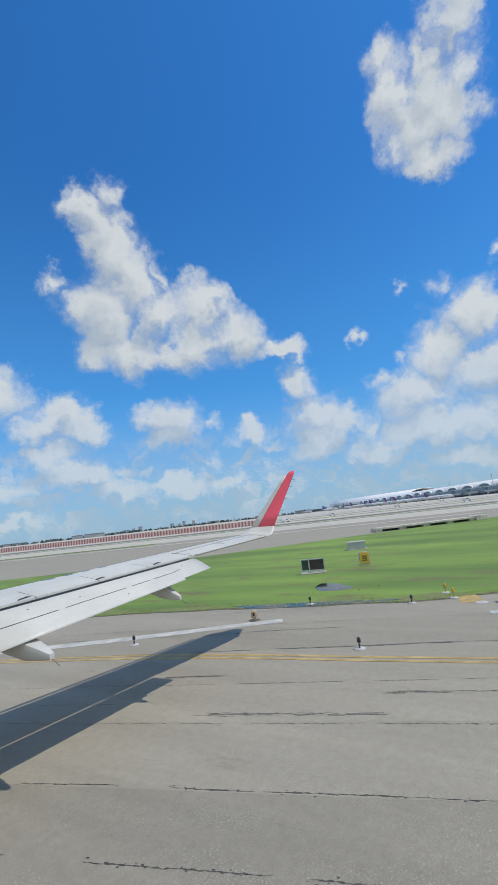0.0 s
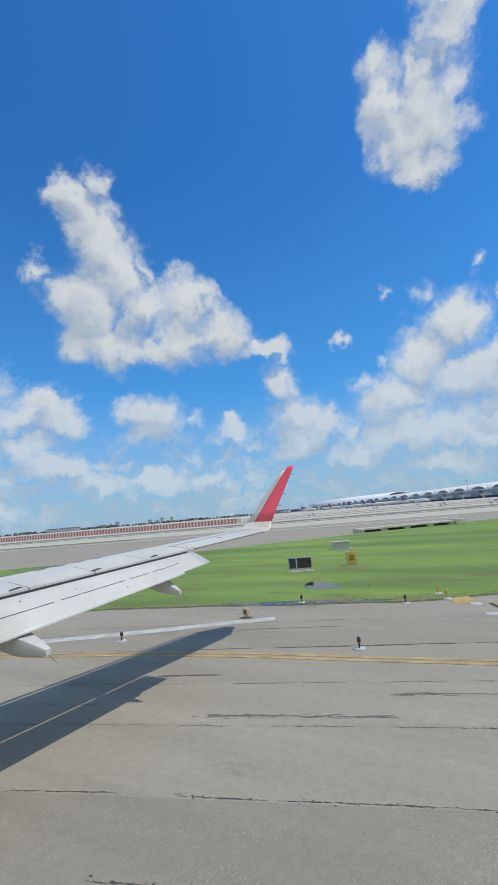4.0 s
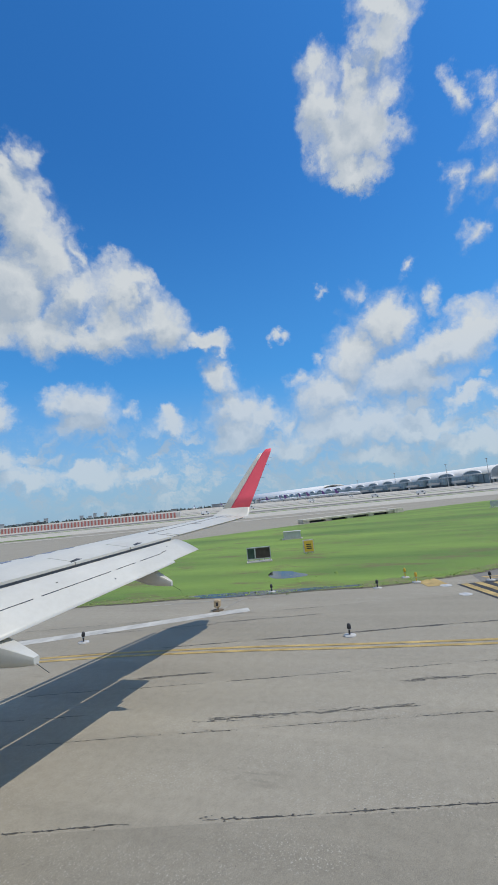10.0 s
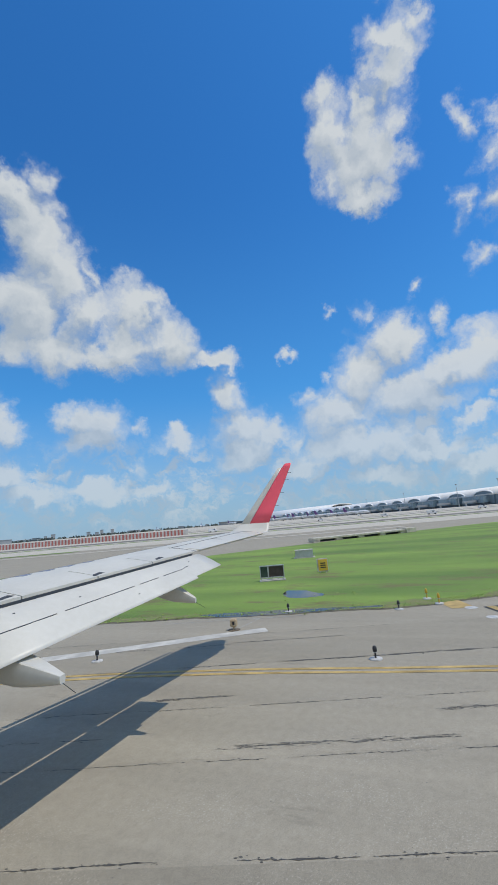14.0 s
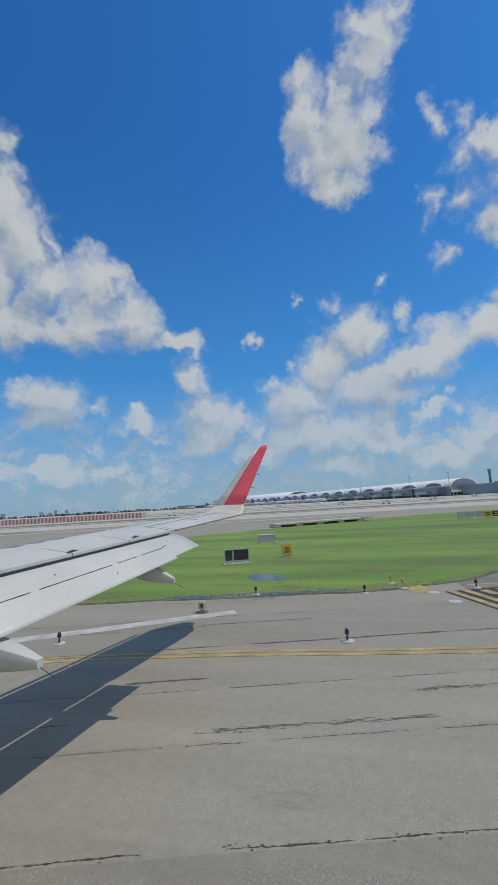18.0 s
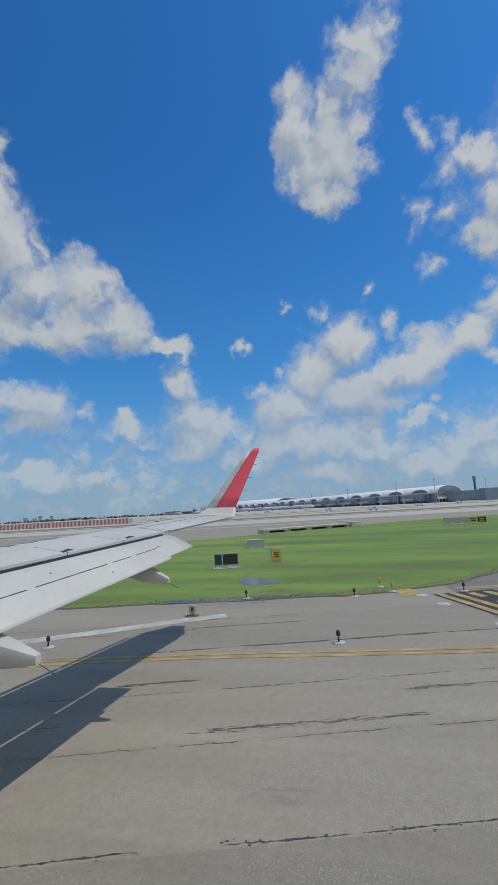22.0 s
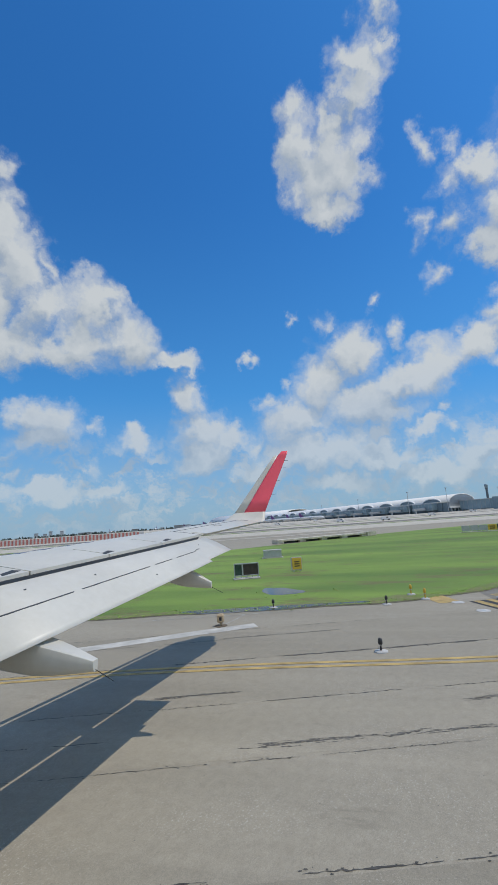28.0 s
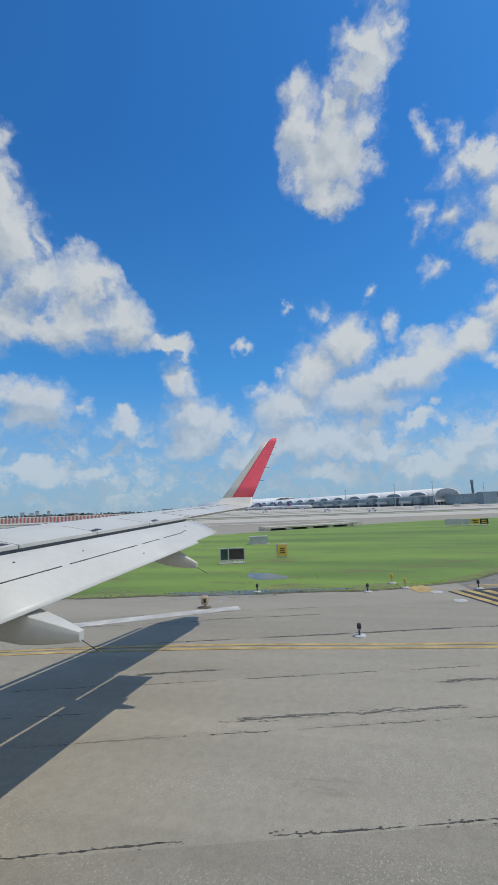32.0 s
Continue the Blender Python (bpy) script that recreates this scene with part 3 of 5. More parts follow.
# slats, run out ahead of the leading edge with a slot of light behind them
slat_cuts = (3.2, 6.2, 9.2, 12.0, 14.7)
for a, b in zip(slat_cuts, slat_cuts[1:]):
    rings = []
    for i in range(7):
        s = a + 0.02 + (b - a - 0.04) * i / 6
        out = Vector((0, 0.075 + 0.10 * (le(s) - te(s)), -0.05 - 0.02 * (le(s) - te(s))))
        nose = [upper(s, u) + out for u in (0.10, 0.06, 0.03, 0.01, 0.0)] + [lower(s, u) + out for u in (0.01, 0.03)]
        rings.append(nose + [upper(s, 0.05) + out + Vector((0, 0.0, -0.035))])
    part("slat", loft(rings), WING_WHITE, wing, "pale slat run out ahead of the wing", True)

# spoilers: four panels ahead of the flap gap
cuts = (4.95, 6.45, 7.95, 9.45, 10.95)
for a, b in zip(cuts, cuts[1:]):
    rings = []
    for i in range(7):
        s = a + 0.012 + (b - a - 0.024) * i / 6
        front, back_ = te(s) + 0.72, te(s) - 0.04
        ring = [over_wing(s, back_ + (front - back_) * k, 0.022) for k in (0, 0.33, 0.66, 1.0)]
        ring[0].y = back_
        ring += [over_wing(s, front, -0.03), over_wing(s, back_, -0.03)]
        ring[-1].y = back_
        rings.append(ring)
    part("spoiler", loft(rings), WING_WHITE, wing, "white spoiler panel lying flat")

# small dark hinge slots behind the spoilers, and drain marks on the flap
for s in (6.25, 8.05, 9.8):
    slot = [[over_wing(s + x, te(s) + 0.02, 0.03) for x in (-0.16, 0.16)] + [over_wing(s + x, te(s) + 0.14, 0.026) for x in (0.12, -0.10)], [over_wing(s + x, te(s) + 0.02, -0.02) for x in (-0.16, 0.16)] + [over_wing(s + x, te(s) + 0.14, -0.02) for x in (0.12, -0.10)]]
    part("hinge_slot", loft(slot), SEAM, wing, "small dark hinge slot")
for s, k in ((7.2, 0.34), (8.2, 0.76), (10.3, 0.36), (6.1, 0.25)):
    mark = [[over_flap(s + 0.02 * math.cos(t), k + 0.011 * math.sin(t), z) for t in [i * math.tau / 8 for i in range(8)]] for z in (-0.01, 0.005)]
    part("drain_mark", loft(mark), SEAM, outer_flap, "small dark drain hole")

# aileron and its seams
rings = []
for i in range(9):
    s = 11.25 + 3.55 * i / 8
    ring = [over_wing(s, te(s) + k, 0.012) for k in (-0.06, 0.15, 0.38)]
    ring[0].y = te(s) - 0.06
    ring += [over_wing(s, te(s) + 0.38, -0.05), over_wing(s, te(s), -0.04)]
    rings.append(ring)
part("aileron", loft(rings), WING_WHITE, wing, "white aileron")


def seam_line(points, width, name="panel_seam"):
    rings = []
    for i, p in enumerate(points):
        d = (points[min(i + 1, len(points) - 1)] - points[max(i - 1, 0)]).normalized()
        side = d.cross(Vector((0, 0, 1))).normalized() * width / 2
        up = Vector((0, 0, 0.004))
        rings.append([p + side + up, p - side + up, p - side - up * 3, p + side - up * 3])
    return part(name, loft(rings), SEAM, wing)


def span_points(s0, s1, ahead, n=14):
    return [over_wing(s, te(s) + ahead, 0.0) for s in [s0 + (s1 - s0) * i / n for i in range(n + 1)]]


seam_line(span_points(4.9, 14.8, 0.78), 0.03)
seam_line([upper(s, 0.17) for s in [3 + i * 0.8 for i in range(16)]], 0.02)
for s, a, b in ((11.1, -0.02, 0.85), (14.85, -0.02, 0.8), (13.0, 0.42, 0.78)):
    seam_line([over_wing(s, te(s) + a + (b - a) * i / 5, 0.0) for i in range(6)], 0.025)


def soften(ob):
    """Smooth shading, but for caps and the sharp upper edges."""
    for p in ob.data.polygons:
        p.use_smooth = len(p.vertices) == 4
    ob.data.set_sharp_from_angle(angle=radians(28))


def fairing(s, start, tip, width, depth, label):
    """Canoe under the wing that carries a flap track; its tail follows the flap."""
    y0, z0 = start
    y1, z1 = tip
    mid = te(s) + 0.15
    keys = []
    for i in range(29):
        k = i / 28
        y = y0 + (y1 - y0) * k
        z = z0 + (z1 - z0) * max(0.0, (k - 0.35) / 0.65) ** 1.15
        fat = math.sin(math.pi * min(1.0, 0.04 + 0.62 * k)) ** 0.7 if k < 0.75 else (1 - ((k - 0.75) / 0.25) ** 1.3 * 0.70)
        fat = max(fat, 0.1)
        w, h = width * fat / 2, depth * fat
        keys.append([Vector((s + w * x, y, z + h * zz)) for x, zz in ((-0.92, 0.46), (-0.82, 0.5), (0.82, 0.5), (0.92, 0.46), (0.985, 0.28), (1, 0.1), (0.975, -0.1), (0.89, -0.27), (0.72, -0.41), (0.5, -0.5), (0.25, -0.54), (-0.25, -0.54), (-0.5, -0.5), (-0.72, -0.41), (-0.89, -0.27), (-0.975, -0.1), (-1, 0.1), (-0.985, 0.28))])
    ob = part("flap_fairing", loft(keys), WING_WHITE, wing, label)
    soften(ob)
    wick = loft([[Vector((s + 0.006 * math.cos(a), y1 + 0.05 - d, z1 - 0.02 - d * 0.5 + 0.006 * math.sin(a))) for a in (0, 2.1, 4.2)] for d in (0, 0.28)])
    part("static_wick", wick, SEAM, ob, "thin dark static wick")
    return ob


fairing(9.52, (8.3, 3.05), (5.72, 2.59), 0.32, 0.37, "white canoe-shaped flap track fairing")
fairing(5.83, (9.4, 2.44), (6.24, 2.23), 0.38, 0.38, "white canoe-shaped flap track fairing")
fairing(2.4, (10.6, 2.4), (6.8, 2.0), 0.44, 0.55, "white canoe-shaped flap track fairing")

# sharklet: the tip curves up and ends in a raked blade
BLADE = [(15.0, le(15.0), te(15.0), deck(15.0) - 0.1), (15.25, 6.66, 5.07, deck(15.3) - 0.09), (15.44, 6.50, 5.05, deck(15.5) + 0.03)]
for k in (0.0, 0.2, 0.4, 0.6, 0.8, 0.95, 1.0):  # span, leading edge, trailing edge, height
    BLADE.append((15.57 + 0.83 * k, 6.22 - 1.66 * k - (0.12 if k == 1.0 else 0.0), 5.06 - 0.98 * k, 4.27 + 2.23 * k + (0.04 if k == 1.0 else 0.0)))


def blade_ring(i, us, flip=1):
    s, a, b, z = BLADE[i]
    p, q = BLADE[max(i - 1, 0)], BLADE[min(i + 1, len(BLADE) - 1)]
    run = Vector((q[0] - p[0], 0, q[3] - p[3])).normalized()
    nrm = Vector((-run.z, 0, run.x))
    c = a - b
    tc = 0.10 if i < 3 else 0.07
    return [Vector((s, a - u * c, z)) + nrm * (c * skin(abs(u), tc) * w) for u, w in us]


round_us = [(u, 1.0) for u in US[::-1]] + [(u, -0.8) for u in US[1:]]
part("wingtip_bend", loft([blade_ring(i, round_us) for i in range(4)], caps=False), WING_WHITE, wing, "white curved foot of the upturned tip", True)
rear = [(u, 1.0) for u in US[::-1] if u >= 0.33] + [(u, -0.8) for u in US if u >= 0.33]
nose = [(u, 1.0) for u in US[::-1] if u <= 0.33] + [(u, -0.8) for u in US if 0 < u <= 0.33]
part("sharklet_blade", loft([blade_ring(i, rear) for i in range(3, 10)]), RED, wing, "red raked blade of the upturned tip", True)
part("sharklet_edge", loft([blade_ring(i, nose) for i in range(3, 9)]), WING_WHITE, wing, "pale bare leading edge of the upturned tip", True)
for i, k in ((4, 0.4), (5, 0.5), (6, 0.6), (7, 0.3)):
    a, b = BLADE[i], BLADE[i + 1]
    p = Vector((a[0] + (b[0] - a[0]) * k, a[2] + (b[2] - a[2]) * k, a[3] + (b[3] - a[3]) * k))
    part("static_wick", loft([[p + Vector((0.007 * math.cos(t), 0.03 - d, 0.007 * math.sin(t) - 0.1 * d)) for t in (0, 2.1, 4.2)] for d in (0, 0.17)]), SEAM, wing, "thin dark static wick")
for s in (12.4, 13.2, 14.0, 14.6):
    p = over_wing(s, te(s), 0.0)
    part("static_wick", loft([[p + Vector((0.012 * math.cos(t), -0.03 - d, 0.008 * math.sin(t) - 0.06 * d)) for t in (0, 2.1, 4.2)] for d in (0, 0.2)]), WING_GREY, wing)
# registration letters on the upper skin, as plain bars
for s in (7.5, 8.0, 8.5, 9.0):
    ring = [[over_wing(s + x, te(s) + y, 0.006) for x in (0.0, 0.22)] + [over_wing(s + x, te(s) + y, -0.01) for x in (0.22, 0.0)] for y in (1.35, 1.6, 1.85)]
    part("marking_bar", loft(ring), plain("marking_blue", (0.16, 0.20, 0.30), 0.5) if s < 7.6 else bpy.data.materials["marking_blue"], wing, "plain dark blue bar")

# the wing stands with little sweep and a low droop towards the root
lean = Matrix(((1.095, 0, 0, -0.095 * 15.5), (0.163, 1, 0, -0.163 * 15.5), (-0.0225, 0, 1, 0.0225 * 15.5), (0, 0, 0, 1)))
for ob in wing.children_recursive:
    ob.data.transform(lean)

# main gear leg under the wing root
leg = part("gear_leg", loft([[Vector((2.3 + 0.12 * math.cos(t), 8.0 + 0.12 * math.sin(t), z)) for t in [i * math.tau / 10 for i in range(10)]] for z in (0.5, 2.9)]), WING_GREY, wing, "grey landing gear leg", True)
for x in (1.9, 2.7):
    ring = [[Vector((x + w, 8.0 + r * math.cos(t), 0.575 + r * math.sin(t))) for t in [i * math.tau / 24 for i in range(24)]] for w, r in ((-0.2, 0.35), (-0.2, 0.52), (-0.14, 0.575), (0.14, 0.575), (0.2, 0.52), (0.2, 0.35))]
    part("wheel", loft(ring), plain("tyre_black", (0.03, 0.03, 0.03), 0.8) if x < 2 else bpy.data.materials["tyre_black"], wing, "black rubber wheel", True)

# ---- far buildings ----
ROOF_WHITE = plain("roof_white", (0.80, 0.80, 0.79), 0.6, 0, 0.05, 0.02)
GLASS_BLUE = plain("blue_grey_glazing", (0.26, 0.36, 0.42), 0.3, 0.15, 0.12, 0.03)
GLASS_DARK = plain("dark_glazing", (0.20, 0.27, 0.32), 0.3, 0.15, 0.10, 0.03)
STEEL = plain("pale_steel", (0.42, 0.45, 0.48), 0.5, 0.2)
FAR_WALL = plain("far_wall", (0.34, 0.37, 0.40), 0.8, 0, 0.10, 0.02)
FAR_DARK = plain("far_dark_wall", (0.12, 0.15, 0.18), 0.8, 0, 0.10, 0.02)


def local(origin, az):
    """Frame at a far place: x along az, y to its left."""
    f = heading(az)
    return Matrix.Translation(origin) @ Matrix(((f.x, -f.y, 0, 0), (f.y, f.x, 0, 0), (0, 0, 1, 0), (0, 0, 0, 1)))


def at(az, d):
    return heading(az) * d


def placed(ob, m):
    ob.matrix_world = m
    return ob


A, B = at(100.6, 640), at(74.0, 1450)
run = (B - A)
LEN = run.length
run_az = math.degrees(math.atan2(run.x, run.y))
concourse = thing("concourse", (0, 0, 0), "long airport concourse with a white vaulted roof and blue-grey glass bays", "terminal building")
placed(concourse, local(A, run_az))
# facing side: the camera lies to the left of the way from A to B or to its right
SIDE = 1 if (concourse.matrix_world.inverted() @ Vector((0, 0, 0))).y > 0 else -1
HALF, EAVE, TOP = 22.0, 12.2, 22.8


def arch(x, half, eave, top, n=14, inset=0.0):
    return [Vector((x, (half - inset) * math.cos(math.pi * i / n), eave + (top - eave - inset) * math.sin(math.pi * i / n))) for i in range(n + 1)]


def vault(x0, x1, half, eave, top, thick=1.0):
    rings = []
    for x in (x0, x1):
        o = arch(x, half, eave, top)
        rings.append(o + arch(x, half, eave, top, inset=thick)[::-1])
    return loft(rings)


part("roof", vault(0, LEN, HALF, EAVE, TOP), ROOF_WHITE, concourse, "white vaulted membrane roof", True)
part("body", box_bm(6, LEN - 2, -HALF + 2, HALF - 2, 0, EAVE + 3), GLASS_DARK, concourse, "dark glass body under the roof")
gable = bmesh.new()
sheet = [(0.8, p.y * 0.95, p.z - 0.8) for p in arch(0, HALF, EAVE, TOP)] + [(0.8, -HALF * 0.95, 5.0), (0.8, HALF * 0.95, 5.0)]
front = [gable.verts.new(p) for p in sheet]
behind = [gable.verts.new((p[0] + 1.5, p[1], p[2])) for p in sheet]
gable.faces.new(front)
gable.faces.new(behind[::-1])
for i in range(len(front)):
    gable.faces.new((front[i], behind[i], behind[(i + 1) % len(front)], front[(i + 1) % len(front)]))
bmesh.ops.recalc_face_normals(gable, faces=gable.faces[:])
part("gable", gable, STEEL, concourse, "pale louvred gable under the vault")
for z in (9.0, 10.6, 12.2, 13.8, 15.4, 17.0):
    part("louvre", box_bm(0.3, 1.0, -HALF * 0.84, HALF * 0.84, z, z + 0.35), FAR_WALL, concourse)
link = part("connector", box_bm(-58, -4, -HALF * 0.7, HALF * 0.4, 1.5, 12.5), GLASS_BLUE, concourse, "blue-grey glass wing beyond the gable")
for k in range(1, 8):
    part("mullion", box_bm(-58 + 54 * k / 8 - 0.2, -58 + 54 * k / 8 + 0.2, SIDE * HALF * (0.7 if SIDE < 0 else 0.4) - 0.25, SIDE * HALF * (0.7 if SIDE < 0 else 0.4) + 0.25, 1.5, 12.5), STEEL, link)
part("roof_edge", box_bm(-59, -3, -HALF * 0.74, HALF * 0.44, 12.5, 13.2), STEEL, link)
part("end_tower", box_bm(-66, -57, -HALF * 0.5, HALF * 0.5, 0, 14.5), GLASS_DARK, link, "dark glass stair tower")
part("plinth", box_bm(-1.5, 1.0, -HALF * 0.96, HALF * 0.96, 4.5, 7.0), ROOF_WHITE, concourse, "white band across the gable")
for i in range(8):
    y = -HALF * 0.9 + i * HALF * 1.8 / 7
    part("column", box_bm(-1.2, 0.2, y - 0.5, y + 0.5, 0, 4.5), STEEL, concourse)
BAYS = 18
pitch_ = LEN / BAYS
for i in range(BAYS):
    x = i * pitch_ + 14
    # arched window cut into the roof's flank, and a glass block beside it
    w = pitch_ * 0.66
    pts = [Vector((x + w / 2 + w / 2 * math.cos(math.pi * k / 10), 0, 12.2 + 5.4 * math.sin(math.pi * k / 10))) for k in range(11)]
    y0, y1 = SIDE * (HALF - 6), SIDE * (HALF - 0.4)
    ring = [[Vector((p.x, y, p.z)) for p in pts] + [Vector((x, y, 1.0)), Vector((x + w, y, 1.0))] for y in (y0, y1)]
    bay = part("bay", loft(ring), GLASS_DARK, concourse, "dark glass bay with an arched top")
    rim = [[Vector((p.x, y, p.z)) + Vector((0, 0, d)) for p in pts for d in (0.15,)] + [Vector((p.x, y, p.z + 1.1)) for p in pts[::-1]] for y in (y0, y1 + SIDE * 1.2)]
    part("rim", loft(rim), ROOF_WHITE, bay, "white curved rim")
    # the roof skin comes down between two windows in a pointed apron
    xa = x + w
    skirt = [[Vector((xa - 1.0, y, 13.6)), Vector((xa + pitch_ * 0.48 + 1.0, y, 13.6)), Vector((xa + pitch_ * 0.36, y, 10.8)), Vector((xa + pitch_ * 0.12, y, 10.8))] for y in (SIDE * (HALF - 1.5), SIDE * (HALF + 0.9))]
    part("roof_skirt", loft(skirt), ROOF_WHITE, concourse, "white roof skin drawn down between windows")
    xb = x + pitch_ * 0.16
    reach = SIDE * (HALF + 9)
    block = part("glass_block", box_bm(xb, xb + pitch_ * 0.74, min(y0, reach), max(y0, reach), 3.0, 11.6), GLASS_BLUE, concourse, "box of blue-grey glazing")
    part("parapet", box_bm(xb - 0.4, xb + pitch_ * 0.74 + 0.4, min(reach, reach - SIDE * 2), max(reach, reach - SIDE * 2) + 0.4, 11.6, 12.2), STEEL, block, "pale metal parapet")
    part("undercroft", box_bm(xb + 1, xb + pitch_ * 0.72, min(y0, reach - SIDE * 2), max(y0, reach - SIDE * 2), 0, 3.0), FAR_DARK, block, "dark open ground floor")
    for k in range(1, 6):
        xk = xb + pitch_ * 0.74 * k / 6
        part("mullion", box_bm(xk - 0.2, xk + 0.2, reach - 0.25, reach + 0.25, 3.0, 11.6), STEEL, block)
    xj = xb + pitch_ * 0.2
    bridge = part("jet_bridge", box_bm(xj, xj + 4, min(SIDE * 32, SIDE * 52), max(SIDE * 32, SIDE * 52), 4.0, 7.0, 0.4), STEEL, concourse, "pale passenger bridge")
    part("bridge_leg", box_bm(xj + 1, xj + 3, SIDE * 48 - 1, SIDE * 48 + 1, 0, 4.0), STEEL, bridge)

# the wider hall beyond, with a shallow vault
hall = thing("far_hall", (0, 0, 0), "distant terminal hall with a broad shallow white roof", "terminal building")
placed(hall, local(at(80.0, 1330), run_az - 14))
part("roof", vault(-40, 420, 60, 12, 34, 1.5), ROOF_WHITE, hall, "broad white roof", True)
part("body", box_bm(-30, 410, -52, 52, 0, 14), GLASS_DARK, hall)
for i in range(10):
    fin = thing("roof_fin", (0, 0, 0), "small white pointed roof gable far off", "roof gable", "row of far roof gables")
    placed(fin, local(at(75.5 - i * 0.75, 1420 + i * 26), run_az))
    bm = loft([[Vector((0, -12, 0)), Vector((0, 12, 0)), Vector((0, 12, 10)), Vector((0, 2, 17)), Vector((0, -12, 11))], [Vector((16, -12, 0)), Vector((16, 12, 0)), Vector((16, 12, 10)), Vector((16, 2, 17)), Vector((16, -12, 11))]])
    part("gable_block", bm, GLASS_BLUE if i % 2 else ROOF_WHITE, fin)

# dark terminal block with arched canopies, right of the gable end
block = thing("terminal_block", (0, 0, 0), "long dark glazed terminal block with white arched canopies", "terminal building")
placed(block, local(at(105.0, 760), 105.0))
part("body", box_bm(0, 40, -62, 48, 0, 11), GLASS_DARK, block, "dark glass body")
shell = []
for x in (-5, 45):
    prof = [(52 - i * 118 / 20, 10.5 + 6.5 * math.sin(math.pi * (i / 20) ** 1.2)) for i in range(21)]
    shell.append([Vector((x, y, z)) for y, z in prof] + [Vector((x, y, z - 1.2)) for y, z in prof[::-1]])
part("roof", loft(shell), FAR_WALL, block, "long grey roof rising to a low crest")
part("upper_floor", loft([[Vector((x, 30, 11)), Vector((x, 30, 12.5)), Vector((x, 0, 15)), Vector((x, -30, 15)), Vector((x, -55, 11.5)), Vector((x, -55, 11))] for x in (1, 39)]), GLASS_DARK, block, "dark glazed upper floor")
part("annex", box_bm(-14, 0, 34, 50, 0, 9), GLASS_BLUE, block, "blue-grey glass annex")
vault_dark = [[Vector((-24 * math.cos(math.pi / 2 * k / 8), y, 1 + 10 * math.sin(math.pi / 2 * k / 8))) for k in range(9)] + [Vector((0, y, 0)), Vector((-24, y, 0))] for y in (18, -62)]
part("gallery", loft(vault_dark), FAR_DARK, block, "dark vaulted gallery in front of the block")
for i in range(13):
    y = 17 - i * 6.5
    arc = [[Vector((-(24.4 + d) * math.cos(math.pi / 2 * k / 8), y + s - 6.0 * k / 8, 1 + (10.4 + d) * math.sin(math.pi / 2 * k / 8))) for k in range(9)] + [Vector((-(23.6) * math.cos(math.pi / 2 * k / 8), y + s - 6.0 * k / 8, 1 + 9.6 * math.sin(math.pi / 2 * k / 8))) for k in range(8, -1, -1)] for s, d in ((0, 0.6), (1.3, 0.6))]
    part("rib", loft(arc), ROOF_WHITE, block, "white curved rib over the gallery")
for i in range(4):
    y = 46 - i * 7
    arc = [[Vector((x, y + 3.6 * math.cos(math.pi * k / 8), 3 + 4 * math.sin(math.pi * k / 8))) for k in range(9)] + [Vector((x, y + 2.6 * math.cos(math.pi * k / 8), 3 + 2.9 * math.sin(math.pi * k / 8))) for k in range(8, -1, -1)] for x in (-26, -15)]
    part("canopy", loft(arc), ROOF_WHITE, block, "white arched canopy")

tower = thing("control_tower", (0, 0, 0), "tall slender grey airport control tower", "control tower")
placed(tower, local(at(103.4, 1500), 103.4))
part("shaft", loft([[Vector((r * math.cos(t), r * math.sin(t), z)) for t in [i * math.tau / 12 for i in range(12)]] for z, r in ((0, 4.6), (25, 3.5), (50, 3.2), (56, 3.5), (58, 4.2))]), FAR_DARK, tower, "slender dark shaft", True)
part("cab", loft([[Vector((r * math.cos(t), r * math.sin(t), z)) for t in [i * math.tau / 12 for i in range(12)]] for z, r in ((58, 4.3), (66, 5.0), (68, 4.6), (70, 2.4))]), GLASS_DARK, tower, "dark glass cab")

second = thing("far_tower", (0, 0, 0), "square dark tower beside the long terminal", "tower")
placed(second, local(at(112.1, 1000), 112.1))
part("shaft", box_bm(0, 5, -2.4, 2.4, 0, 21), FAR_DARK, second)
part("top_floor", box_bm(-0.6, 5.6, -3.0, 3.0, 21, 25), GLASS_DARK, second, "dark glazed top floor")

# saw-tooth roofed hangars
for i in range(8):
    h = thing("tent_hall", (0, 0, 0), "distant hall with a dark pointed tent roof", "hall", "row of pointed halls")
    placed(h, local(at(112.9 + i * 0.95, 1150), 112.9 + i * 0.95))
    bm = loft([[Vector((x, -9.3, 3)), Vector((x, 9.3, 3)), Vector((x, 0.6, 18.5)), Vector((x, -0.6, 18.5))] for x in (0, 30)])
    part("tent_roof", bm, GLASS_DARK, h, "dark pointed roof")
    part("base", box_bm(2, 28, -9, 9, 0, 3), FAR_WALL, h)
    part("sail", loft([[Vector((x, -1.0, 18.4)), Vector((x, -9.6, 5.0)), Vector((x, -18.0, 18.0)), Vector((x, -9.6, 15.2))] for x in (9, 16)]), ROOF_WHITE, h, "white membrane stretched between two peaks")
stadium = thing("low_hall", (0, 0, 0), "low rounded grey hall far off", "hall")
placed(stadium, local(at(123.6, 1500), 123.6))
part("drum", loft([[Vector((k * 45 * math.cos(t), k * 75 * math.sin(t), z)) for t in [i * math.tau / 32 for i in range(32)]] for k, z in ((1, 0), (1.02, 14), (0.96, 19), (0.6, 22))]), FAR_DARK, stadium, "grey rounded roof", True)

# low buildings along the horizon
rng = random.Random(4)


